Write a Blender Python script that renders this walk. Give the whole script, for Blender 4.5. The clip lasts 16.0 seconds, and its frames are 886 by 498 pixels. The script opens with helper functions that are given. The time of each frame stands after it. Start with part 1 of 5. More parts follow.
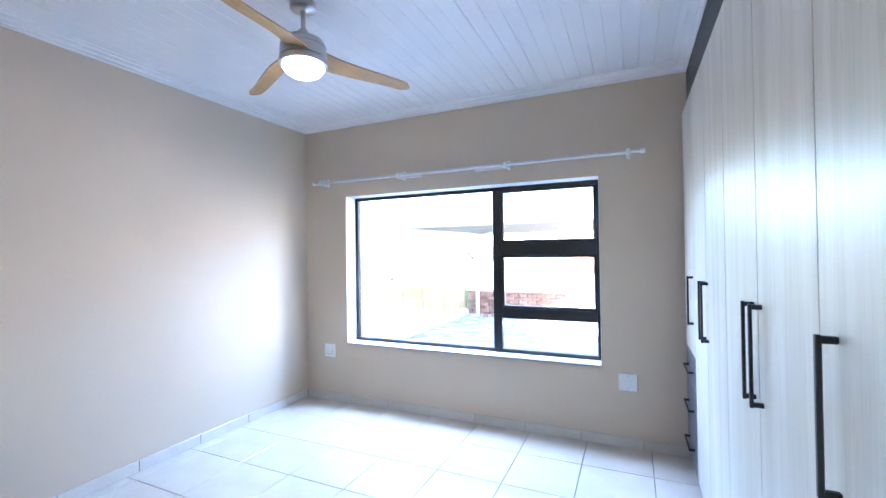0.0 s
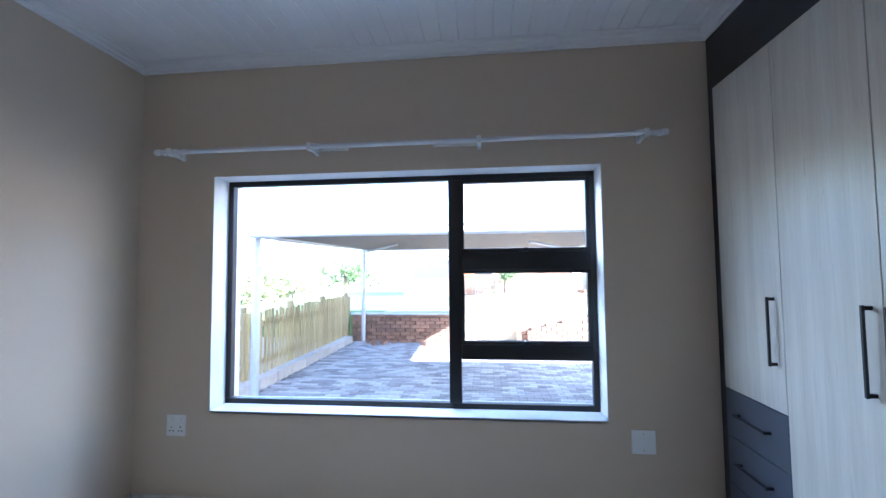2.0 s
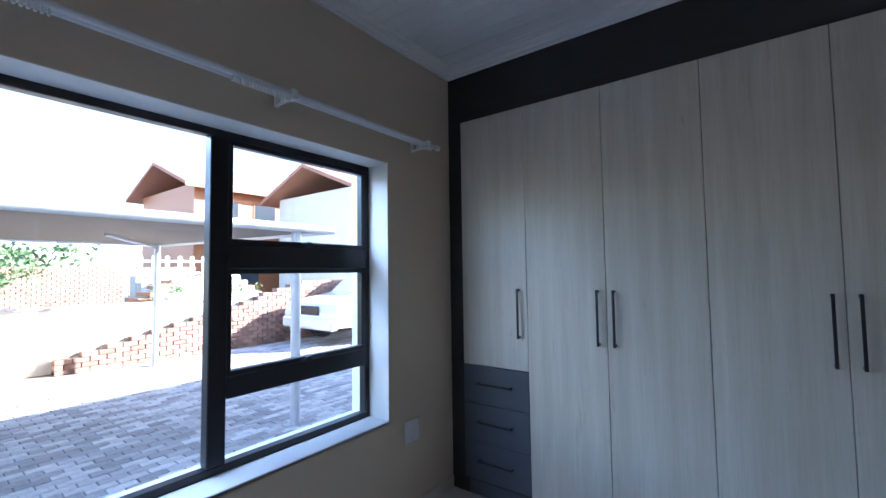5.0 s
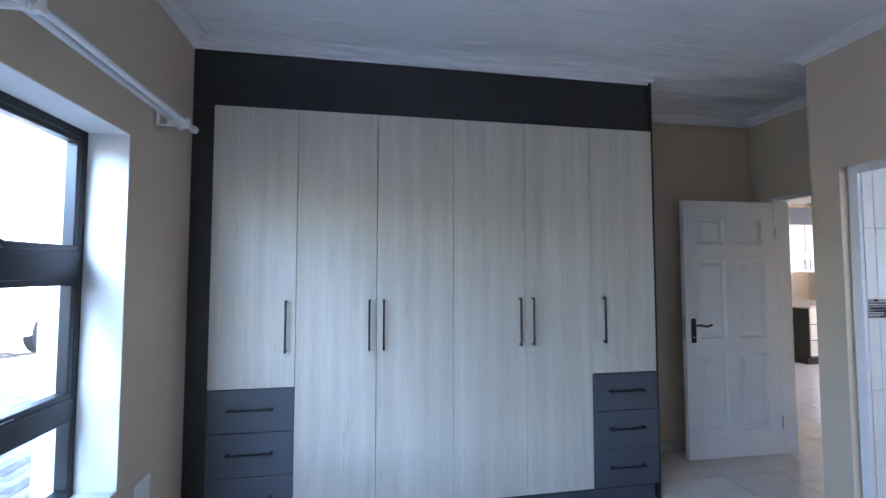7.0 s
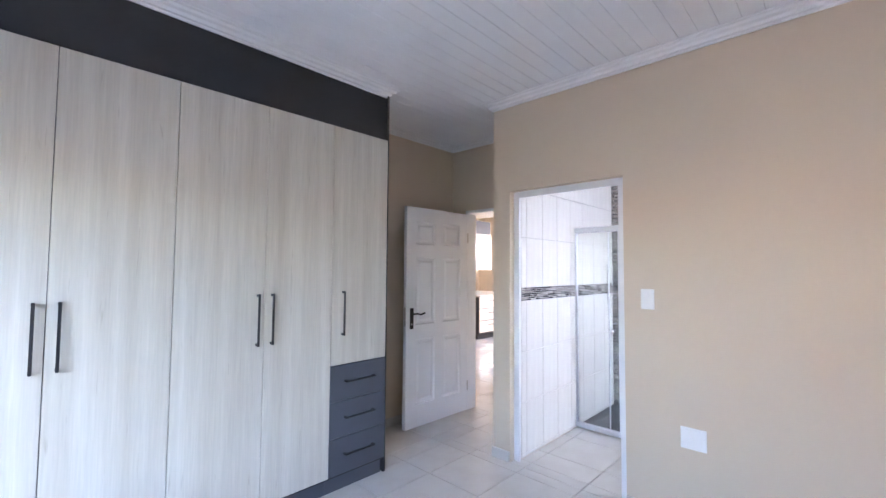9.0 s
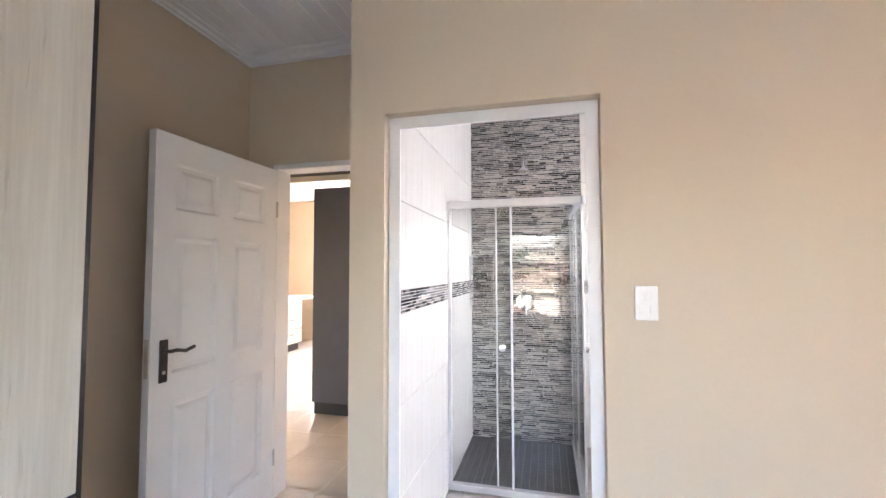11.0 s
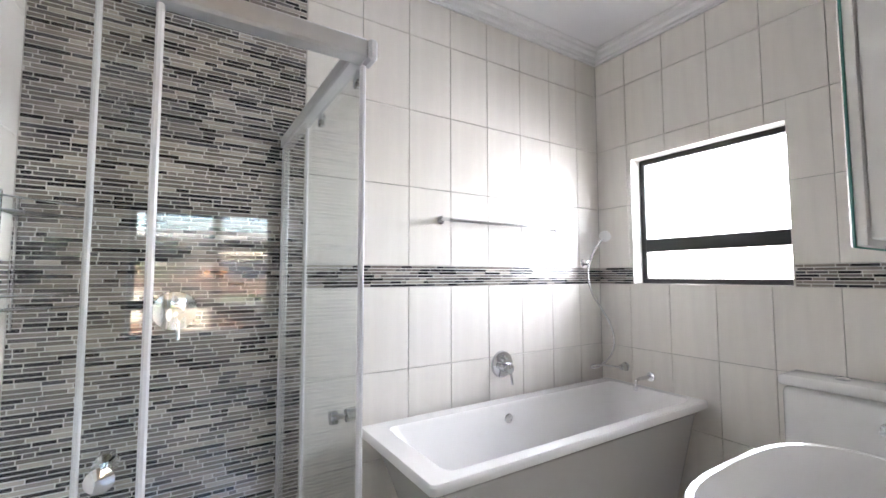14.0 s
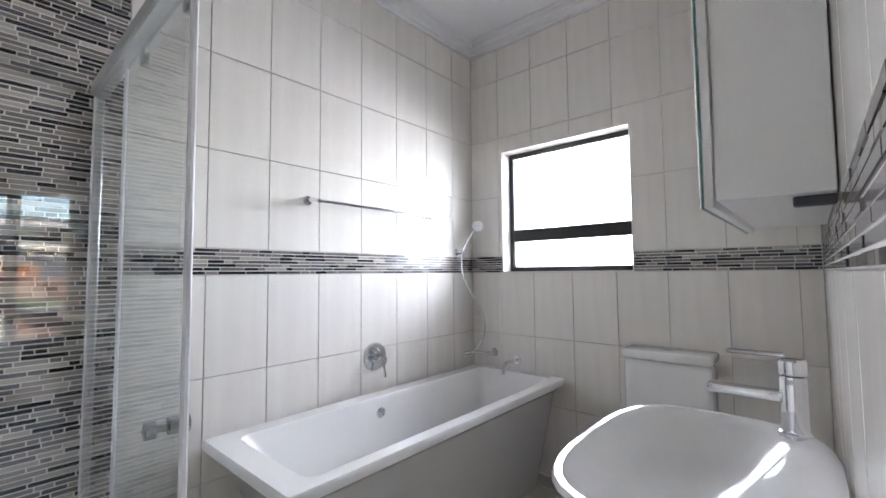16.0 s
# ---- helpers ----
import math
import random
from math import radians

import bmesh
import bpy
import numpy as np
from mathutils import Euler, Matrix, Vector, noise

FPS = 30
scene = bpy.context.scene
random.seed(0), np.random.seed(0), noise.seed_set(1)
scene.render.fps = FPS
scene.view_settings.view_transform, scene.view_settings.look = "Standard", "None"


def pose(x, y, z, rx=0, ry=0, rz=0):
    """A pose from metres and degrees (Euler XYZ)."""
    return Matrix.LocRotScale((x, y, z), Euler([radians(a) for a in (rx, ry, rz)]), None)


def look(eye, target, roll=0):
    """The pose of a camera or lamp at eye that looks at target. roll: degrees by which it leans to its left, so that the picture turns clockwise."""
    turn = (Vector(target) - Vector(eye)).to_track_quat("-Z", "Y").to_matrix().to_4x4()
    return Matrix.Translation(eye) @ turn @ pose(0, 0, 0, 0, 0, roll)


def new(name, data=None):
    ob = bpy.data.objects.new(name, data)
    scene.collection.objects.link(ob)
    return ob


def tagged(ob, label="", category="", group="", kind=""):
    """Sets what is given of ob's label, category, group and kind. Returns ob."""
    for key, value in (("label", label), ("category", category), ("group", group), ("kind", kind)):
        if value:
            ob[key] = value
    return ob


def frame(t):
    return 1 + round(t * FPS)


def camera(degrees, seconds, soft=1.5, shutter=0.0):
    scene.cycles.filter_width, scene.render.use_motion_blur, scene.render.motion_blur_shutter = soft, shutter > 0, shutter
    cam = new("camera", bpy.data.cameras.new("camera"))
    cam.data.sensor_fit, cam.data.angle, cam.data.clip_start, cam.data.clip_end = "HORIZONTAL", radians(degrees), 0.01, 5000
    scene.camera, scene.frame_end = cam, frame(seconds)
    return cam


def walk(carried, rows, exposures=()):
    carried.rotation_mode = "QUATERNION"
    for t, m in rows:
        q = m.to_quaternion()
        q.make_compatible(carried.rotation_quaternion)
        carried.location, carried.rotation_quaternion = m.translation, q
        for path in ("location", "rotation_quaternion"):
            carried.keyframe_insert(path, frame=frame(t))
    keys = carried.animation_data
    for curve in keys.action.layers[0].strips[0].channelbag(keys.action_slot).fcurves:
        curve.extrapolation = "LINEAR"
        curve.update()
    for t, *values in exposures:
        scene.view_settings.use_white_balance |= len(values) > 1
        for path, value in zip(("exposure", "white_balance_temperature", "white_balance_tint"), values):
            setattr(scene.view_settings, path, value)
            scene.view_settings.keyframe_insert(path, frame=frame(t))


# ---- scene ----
cam = camera(93.1, 16.0)
PATH = [
    (0, (3.113, -3.435, 1.467), (2.293, -1.611, 1.488), -0.8),
    (0.5, (2.965, -3.163, 1.478), (2.192, -1.319, 1.511), -0.8),
    (1, (2.787, -2.915, 1.479), (2.122, -1.03, 1.551), -0.6),
    (1.5, (2.51, -2.714, 1.452), (2.013, -0.78, 1.557), -0.5),
    (2, (2.224, -2.477, 1.428), (2.018, -0.491, 1.54), -0.5),
    (2.5, (2.06, -2.335, 1.417), (2.108, -0.339, 1.537), -0.5),
    (3, (1.829, -2.241, 1.418), (2.239, -0.288, 1.54), -0.6),
    (3.5, (1.61, -2.185, 1.415), (2.335, -0.325, 1.536), -0.4),
    (4, (1.46, -2.046, 1.411), (2.501, -0.342, 1.529), -0.6),
    (6.5, (0.917, -1.134, 1.464), (2.913, -1.066, 1.564), -0.2),
    (7, (0.954, -1.002, 1.478), (2.923, -1.339, 1.58), 0.0),
    (7.5, (0.885, -0.933, 1.471), (2.772, -1.588, 1.572), 0.1),
    (8, (0.803, -0.859, 1.476), (2.565, -1.8, 1.573), 0.2),
    (8.5, (0.822, -0.854, 1.484), (2.437, -2.03, 1.58), 0.2),
    (9, (1.035, -0.898, 1.461), (2.411, -2.347, 1.556), 0.4),
    (11.5, (2.417, -2.387, 1.396), (2.642, -4.372, 1.499), -0.2),
    (12, (2.507, -2.801, 1.382), (2.455, -4.798, 1.493), -0.1),
    (12.5, (2.56, -3.135, 1.397), (2.29, -5.114, 1.502), -0.1),
    (13, (2.563, -3.423, 1.378), (2.005, -5.34, 1.497), -0.4),
    (13.5, (2.473, -3.58, 1.327), (1.684, -5.414, 1.453), -0.3),
    (14, (2.411, -3.679, 1.267), (1.35, -5.37, 1.395), -0.1),
    (14.5, (2.345, -3.729, 1.213), (1.075, -5.267, 1.353), -0.1),
    (15, (2.317, -3.754, 1.192), (0.918, -5.177, 1.324), -0.3),
    (15.5, (2.308, -3.754, 1.206), (0.855, -5.123, 1.323), -0.4),
    (16, (2.315, -3.757, 1.212), (0.816, -5.077, 1.327), -0.5),
]
EXPOSURES = [(0, 5.0, 5200, 19), (1.0, 4.25, 5200, 19), (2.0, 3.5, 5200, 18), (3.0, 3.0, 5350, 18), (4.0, 2.65, 5350, 18), (6.5, 3.6, 5200, 19), (7.0, 3.9, 5250, 19),
             (8.0, 4.4, 5550, 21), (9.0, 4.75, 5850, 25), (11.5, 5.05, 6750, 23), (12.5, 4.75, 6900, 21), (13.5, 4.55, 6800, 20), (14.5, 4.3, 6550, 19), (16, 4.1, 6400, 19)]
walk(cam, [(t, look(eye, target, roll)) for t, eye, target, roll in PATH], EXPOSURES)

# ---- world, sun and lamps ----
SUN_DIR = Vector((0.70, -0.58, 0.41)).normalized()      # towards the sun
world = bpy.data.worlds.new("sky")
scene.world = world
world.use_nodes = True
wn = world.node_tree.nodes
sky = wn.new("ShaderNodeTexSky")
sky.sky_type = 'NISHITA'
sky.sun_disc = False
sky.sun_elevation = math.asin(SUN_DIR.z)
sky.sun_rotation = math.atan2(SUN_DIR.x, SUN_DIR.y)
world.node_tree.links.new(sky.outputs[0], wn["Background"].inputs[0])
wn["Background"].inputs[1].default_value = 0.15

sun = new("sun", bpy.data.lights.new("sun", 'SUN'))
sun.data.energy, sun.data.angle, sun.data.color = 5.0, radians(0.5), (1.0, 0.94, 0.84)
sun.matrix_world = look(SUN_DIR * 40, (0, 0, 0))


def standin_lamp(name, eye, target, w, h, watts, colour):
    lamp = new(name, bpy.data.lights.new(name, 'AREA'))
    lamp.data.shape, lamp.data.size, lamp.data.size_y = 'RECTANGLE', w, h
    lamp.data.energy, lamp.data.color = watts, colour
    lamp.matrix_world = look(eye, target)
    return lamp


# added area lamp outside the frosted pane, standing in for the sky
standin_lamp("bathroom_sky_standin", (-1.30, -4.60, 1.85), (1.0, -4.85, 1.05), 2.8, 1.6, 21, (0.90, 0.95, 1.0))
# added lamp that brightens the kitchen from an opening out of view
standin_lamp("kitchen_fill_lamp", (5.6, -9.75, 1.6), (5.6, -8, 1.5), 2.2, 1.3, 3.2, (1.0, 0.97, 0.92))
# added lamp, out of view above the window head, strengthens the bedroom's sky light
standin_lamp("bedroom_sky_standin", (1.25, 0.62, 2.50), (2.6, -2.2, 0.7), 2.0, 0.6, 13, (0.66, 0.82, 1.0))


# ---- materials ----
def mat(name, colour, rough=0.5, metal=0.0, vary=0.06, scale=6.0, bump=0.0, bump_scale=120.0, stretch=(1, 1, 1), second=None,
        island=0.0, obj_rand=0.0, spec=0.5, coat=0.0, fine=0.0):
    m = bpy.data.materials.new(name)
    m.use_nodes = True
    nt = m.node_tree
    N, L = nt.nodes, nt.links
    b = N["Principled BSDF"]
    b.inputs["Roughness"].default_value = rough
    b.inputs["Metallic"].default_value = metal
    b.inputs["Specular IOR Level"].default_value = spec
    b.inputs["Coat Weight"].default_value = coat
    tc = N.new("ShaderNodeTexCoord")
    mp = N.new("ShaderNodeMapping")
    mp.inputs["Scale"].default_value = stretch
    L.new(tc.outputs["Object"], mp.inputs[0])
    n1 = N.new("ShaderNodeTexNoise")
    n1.inputs["Scale"].default_value, n1.inputs["Detail"].default_value = scale, 6
    L.new(mp.outputs[0], n1.inputs["Vector"])
    ramp = N.new("ShaderNodeValToRGB")
    c = Vector(colour)
    c2 = Vector(second) if second else c * (1 - vary * 2)
    ramp.color_ramp.elements[0].position, ramp.color_ramp.elements[1].position = 0.3, 0.7
    ramp.color_ramp.elements[0].color = (*c2, 1)
    ramp.color_ramp.elements[1].color = (*c, 1)
    L.new(n1.outputs[0], ramp.inputs[0])
    out = ramp.outputs[0]
    if fine:
        n2 = N.new("ShaderNodeTexNoise")
        n2.inputs["Scale"].default_value, n2.inputs["Detail"].default_value = scale * 9, 5
        L.new(mp.outputs[0], n2.inputs["Vector"])
        mx = N.new("ShaderNodeMix")
        mx.data_type, mx.blend_type = 'RGBA', 'MULTIPLY'
        mx.inputs[0].default_value = fine
        L.new(out, mx.inputs[6])
        L.new(n2.outputs[0], mx.inputs[7])
        out = mx.outputs[2]
    if island or obj_rand:
        if island:
            r = N.new("ShaderNodeNewGeometry").outputs["Random Per Island"]
        else:
            r = N.new("ShaderNodeObjectInfo").outputs["Random"]
        amt = island or obj_rand
        mr = N.new("ShaderNodeMapRange")
        mr.inputs[3].default_value, mr.inputs[4].default_value = 1 - amt, 1 + amt
        L.new(r, mr.inputs[0])
        mx = N.new("ShaderNodeVectorMath")
        mx.operation = 'SCALE'
        L.new(out, mx.inputs[0])
        L.new(mr.outputs[0], mx.inputs["Scale"])
        out = mx.outputs[0]
    L.new(out, b.inputs["Base Color"])
    if bump:
        n3 = N.new("ShaderNodeTexNoise")
        n3.inputs["Scale"].default_value, n3.inputs["Detail"].default_value = bump_scale, 3
        L.new(mp.outputs[0], n3.inputs["Vector"])
        bp = N.new("ShaderNodeBump")
        bp.inputs["Strength"].default_value, bp.inputs["Distance"].default_value = bump, 0.004
        L.new(n3.outputs[0], bp.inputs["Height"])
        L.new(bp.outputs[0], b.inputs["Normal"])
    return m


def palette_mat(name, stops, rough, by_object=False, metal=0.0):
    """Each piece takes one colour of a short palette."""
    m = mat(name, (0.5, 0.5, 0.5), rough, metal)
    nt = m.node_tree
    N, L = nt.nodes, nt.links
    r = N.new("ShaderNodeObjectInfo").outputs["Random"] if by_object else N.new("ShaderNodeNewGeometry").outputs["Random Per Island"]
    ramp = N.new("ShaderNodeValToRGB")
    ramp.color_ramp.interpolation = 'CONSTANT'
    els = ramp.color_ramp.elements
    els[0].position, els[0].color = 0.0, (*stops[0][1], 1)
    els[1].position, els[1].color = stops[1][0], (*stops[1][1], 1)
    for p, c in stops[2:]:
        e = els.new(p)
        e.color = (*c, 1)
    L.new(r, ramp.inputs[0])
    L.new(ramp.outputs[0], N["Principled BSDF"].inputs["Base Color"])
    return m


def glass_mat(name, tint=(1, 1, 1), rough=0.0, refl=0.03):
    m = bpy.data.materials.new(name)
    m.use_nodes = True
    N, L = m.node_tree.nodes, m.node_tree.links
    N.remove(N["Principled BSDF"])
    tr = N.new("ShaderNodeBsdfTransparent")
    tr.inputs[0].default_value = (*tint, 1)
    gl = N.new("ShaderNodeBsdfGlossy")
    gl.inputs["Roughness"].default_value = rough
    lw = N.new("ShaderNodeLayerWeight")
    lw.inputs[0].default_value = 0.5
    po = N.new("ShaderNodeMath")
    po.operation = 'POWER'
    po.inputs[1].default_value = 5.0
    L.new(lw.outputs["Facing"], po.inputs[0])
    sc = N.new("ShaderNodeMath")
    sc.operation = 'MULTIPLY_ADD'
    sc.inputs[1].default_value, sc.inputs[2].default_value = 0.7, refl
    L.new(po.outputs[0], sc.inputs[0])
    mx = N.new("ShaderNodeMixShader")
    L.new(sc.outputs[0], mx.inputs[0])
    L.new(tr.outputs[0], mx.inputs[1])
    L.new(gl.outputs[0], mx.inputs[2])
    L.new(mx.outputs[0], N["Material Output"].inputs[0])
    return m


def glow_mat(name, colour, strength):
    m = bpy.data.materials.new(name)
    m.use_nodes = True
    b = m.node_tree.nodes["Principled BSDF"]
    b.inputs["Base Color"].default_value = (0.9, 0.9, 0.88, 1)
    b.inputs["Emission Color"].default_value = (*colour, 1)
    b.inputs["Emission Strength"].default_value = strength
    return m


def streaks(m, colour):
    """Thin dark grain flecks along z, sparse and of uneven length."""
    N, L = m.node_tree.nodes, m.node_tree.links
    b = N["Principled BSDF"]
    src = b.inputs["Base Color"].links[0].from_socket
    tc, mp, n = N.new("ShaderNodeTexCoord"), N.new("ShaderNodeMapping"), N.new("ShaderNodeTexNoise")
    mp.inputs["Scale"].default_value = (30, 30, 2.2)
    n.inputs["Scale"].default_value, n.inputs["Detail"].default_value, n.inputs["Distortion"].default_value = 2.0, 3, 0.5
    L.new(tc.outputs["Object"], mp.inputs[0])
    L.new(mp.outputs[0], n.inputs["Vector"])
    rp = N.new("ShaderNodeMapRange")
    rp.inputs[1].default_value, rp.inputs[2].default_value, rp.inputs[4].default_value = 0.66, 0.76, 0.55
    L.new(n.outputs[0], rp.inputs[0])
    mx = N.new("ShaderNodeMix")
    mx.data_type = 'RGBA'
    mx.inputs[7].default_value = (*colour, 1)
    L.new(rp.outputs[0], mx.inputs[0])
    L.new(src, mx.inputs[6])
    L.new(mx.outputs[2], b.inputs["Base Color"])


M_WALL = mat("beige_wall_paint", (0.62, 0.515, 0.385), 0.62, vary=0.02, scale=1.2, bump=0.12, bump_scale=260)
M_PLASTER = mat("white_plaster", (0.78, 0.77, 0.74), 0.7, vary=0.03, scale=2, bump=0.1, bump_scale=200)
M_CEIL = mat("white_board_ceiling", (0.80, 0.80, 0.81), 0.35, vary=0.02, scale=3, bump=0.03)
M_CORNICE = mat("white_cornice_paint", (0.78, 0.78, 0.78), 0.5, vary=0.02, scale=4)
M_GROUT = mat("grey_grout", (0.36, 0.35, 0.33), 0.9, vary=0.1, scale=30)
M_BGROUT = mat("pale_wall_grout", (0.52, 0.50, 0.47), 0.85, vary=0.08, scale=30)
M_FLOOR = mat("cream_floor_tile", (0.66, 0.62, 0.55), 0.16, vary=0.05, scale=5, second=(0.60, 0.555, 0.485), obj_rand=0.025, bump=0.03, bump_scale=30)
M_SKIRT = mat("cream_skirting_tile", (0.66, 0.62, 0.56), 0.2, vary=0.05, scale=6, obj_rand=0.03)
M_TILE = mat("cream_streaked_wall_tile", (0.80, 0.77, 0.715), 0.15, vary=0.04, scale=7, stretch=(3.2, 3.2, 0.25), second=(0.745, 0.715, 0.665), obj_rand=0.02, bump=0.02, bump_scale=4)
M_OAK = mat("whitewashed_oak_laminate", (0.68, 0.635, 0.545), 0.40, vary=0.1, scale=3.6, stretch=(4, 4, 0.16), second=(0.55, 0.50, 0.41), bump=0.05, bump_scale=60, fine=0.26)
streaks(M_OAK, (0.33, 0.285, 0.215))
M_SLATE = mat("slate_grey_board", (0.075, 0.082, 0.098), 0.38, vary=0.05, scale=8, bump=0.03)
M_CHAR = mat("charcoal_board", (0.028, 0.027, 0.028), 0.45, vary=0.08, scale=8, bump=0.03)
M_BLACK = mat("black_powder_coat", (0.012, 0.012, 0.014), 0.38, vary=0.1, scale=40, bump=0.03)
M_DARKBRZ = mat("dark_bronze_metal", (0.05, 0.045, 0.045), 0.35, metal=0.8, vary=0.1, scale=30)
M_WHITE = mat("white_door_enamel", (0.76, 0.76, 0.76), 0.32, vary=0.02, scale=3, bump=0.03, bump_scale=60)
M_PLASTIC = mat("white_plastic", (0.82, 0.82, 0.80), 0.3, vary=0.01, scale=5)
M_RAIL = mat("white_rail_enamel", (0.72, 0.72, 0.74), 0.3, vary=0.03, scale=10)
M_CERAMIC = mat("white_glazed_acrylic", (0.83, 0.83, 0.82), 0.07, vary=0.01, scale=2, coat=0.4)
M_CHROME = mat("polished_chrome", (0.75, 0.76, 0.78), 0.07, metal=1.0, vary=0.03, scale=12)
M_ALU = mat("satin_aluminium", (0.72, 0.73, 0.75), 0.28, metal=0.9, vary=0.04, scale=20)
M_NICKEL = mat("brushed_nickel", (0.52, 0.50, 0.47), 0.28, metal=1.0, vary=0.06, scale=25)
M_BLADE = mat("light_oak_blade", (0.52, 0.33, 0.14), 0.45, vary=0.12, scale=14, stretch=(1, 6, 1), fine=0.15)
M_GLASS = glass_mat("clear_glass", (0.97, 0.985, 0.98))
M_SHOWERGLASS = glass_mat("shower_glass", (0.972, 0.985, 0.982))
M_FROST = mat("frosted_pane", (0.9, 0.92, 0.93), 0.4, vary=0.02, scale=60, bump=0.2, bump_scale=300)
M_FROST.node_tree.nodes["Principled BSDF"].inputs["Transmission Weight"].default_value = 0.95
M_GREENEDGE = mat("green_glass_edge", (0.10, 0.34, 0.29), 0.1, vary=0.1, scale=20)
M_MIRROR = mat("mirror_silver", (0.9, 0.92, 0.91), 0.01, metal=1.0, vary=0.0)
MOSAIC_STOPS = [(0, (0.010, 0.010, 0.013)), (0.19, (0.19, 0.168, 0.152)), (0.42, (0.28, 0.25, 0.228)), (0.62, (0.13, 0.12, 0.12)), (0.76, (0.44, 0.40, 0.355)), (0.86, (0.018, 0.018, 0.022)), (0.95, (0.07, 0.07, 0.08))]
M_MOSAIC = palette_mat("mixed_glass_mosaic", MOSAIC_STOPS, 0.13)
M_MOSAIC_OB = palette_mat("mixed_glass_mosaic_piece", MOSAIC_STOPS, 0.13, by_object=True)
M_MGROUT = mat("pale_mosaic_grout", (0.74, 0.72, 0.69), 0.85, vary=0.06, scale=30)
M_TRAY = mat("dark_slate_shower_floor", (0.07, 0.07, 0.075), 0.35, vary=0.12, scale=20, island=0.25)
M_LAMP = glow_mat("lit_opal_glass", (1.0, 0.95, 0.88), 1.2)
M_COUNTER = mat("pale_stone_worktop", (0.62, 0.58, 0.52), 0.2, vary=0.08, scale=60)
M_CREAMBOARD = mat("cream_gloss_board", (0.62, 0.58, 0.50), 0.3, vary=0.03, scale=4)
M_PAVER = mat("grey_concrete_paver", (0.40, 0.385, 0.375), 0.85, vary=0.12, scale=20, second=(0.28, 0.265, 0.255), island=0.42, bump=0.3, bump_scale=90)
M_PAVER_OB = mat("grey_concrete_paver_piece", (0.40, 0.385, 0.375), 0.85, vary=0.12, scale=20, second=(0.28, 0.265, 0.255), obj_rand=0.42, bump=0.3, bump_scale=90)
M_SAND = mat("joint_sand", (0.20, 0.17, 0.14), 0.95, vary=0.12, scale=60)
M_EARTH = mat("pale_gravel_ground", (0.44, 0.38, 0.30), 0.95, vary=0.15, scale=3, bump=0.4, bump_scale=60, fine=0.2)
M_BRICK = mat("red_brown_face_brick", (0.33, 0.195, 0.135), 0.85, vary=0.15, scale=12, second=(0.21, 0.115, 0.08), island=0.3, bump=0.3, bump_scale=80)
M_RENDER = mat("cream_rendered_wall", (0.66, 0.60, 0.50), 0.85, vary=0.06, scale=2, bump=0.2, bump_scale=80)
M_LAWN = mat("lawn_grass", (0.15, 0.21, 0.06), 0.9, vary=0.2, scale=5, bump=0.6, bump_scale=90, fine=0.4)
M_LEAF = mat("garden_leaves", (0.09, 0.16, 0.05), 0.6, vary=0.2, scale=4, island=0.45)
M_LEAF_PALE = mat("bush_leaves", (0.20, 0.24, 0.10), 0.65, vary=0.2, scale=4, island=0.4)
M_BARK = mat("bark", (0.12, 0.085, 0.06), 0.9, vary=0.2, scale=20, bump=0.5, bump_scale=50)
M_POLE = mat("treated_pine", (0.44, 0.34, 0.17), 0.75, vary=0.14, scale=9, stretch=(4, 4, 0.6), obj_rand=0.14)
M_STEEL = mat("galvanised_steel", (0.52, 0.54, 0.58), 0.42, metal=0.5, vary=0.06, scale=14)
M_SAIL = mat("taupe_shade_cloth", (0.21, 0.18, 0.155), 0.9, vary=0.05, scale=8, bump=0.1)
M_SAILTOP = mat("pale_sail_hem", (0.72, 0.71, 0.69), 0.7, vary=0.04, scale=8)
M_TIMBER = mat("orange_stained_timber", (0.40, 0.16, 0.065), 0.55, vary=0.12, scale=6, stretch=(1, 1, 6))
M_ROOF = mat("terracotta_roof", (0.36, 0.17, 0.11), 0.8, vary=0.12, scale=4, island=0.15)
M_DARKGLASS = mat("dark_window_glass", (0.05, 0.06, 0.07), 0.05, vary=0.05, scale=2)
M_CARWHITE = mat("white_car_paint", (0.78, 0.78, 0.77), 0.15, vary=0.01, scale=2, coat=0.7)
M_RUBBER = mat("black_rubber", (0.02, 0.02, 0.02), 0.8, vary=0.1, scale=30)
M_HILL = mat("dry_hillside", (0.30, 0.27, 0.16), 0.95, vary=0.25, scale=0.08, fine=0.3)
M_STONE = mat("pale_kerb_stone", (0.50, 0.46, 0.41), 0.9, vary=0.1, scale=9, bump=0.3, obj_rand=0.12)


# ---- mesh helpers ----
def box(bm, x0, x1, y0, y1, z0, z1, bevel=0.0, seg=2):
    vs = [bm.verts.new(p) for p in ((x0, y0, z0), (x1, y0, z0), (x1, y1, z0), (x0, y1, z0), (x0, y0, z1), (x1, y0, z1), (x1, y1, z1), (x0, y1, z1))]
    fs = [bm.faces.new([vs[i] for i in q]) for q in ((3, 2, 1, 0), (4, 5, 6, 7), (0, 1, 5, 4), (1, 2, 6, 5), (2, 3, 7, 6), (3, 0, 4, 7))]
    if bevel:
        es = list({e for f in fs for e in f.edges})
        bmesh.ops.bevel(bm, geom=es, offset=bevel, segments=seg, affect='EDGES', profile=0.5)
    return bm


def boxes(*rows, bevel=0.0, seg=1):
    bm = bmesh.new()
    for r in rows:
        box(bm, *r, bevel=bevel, seg=seg)
    return bm


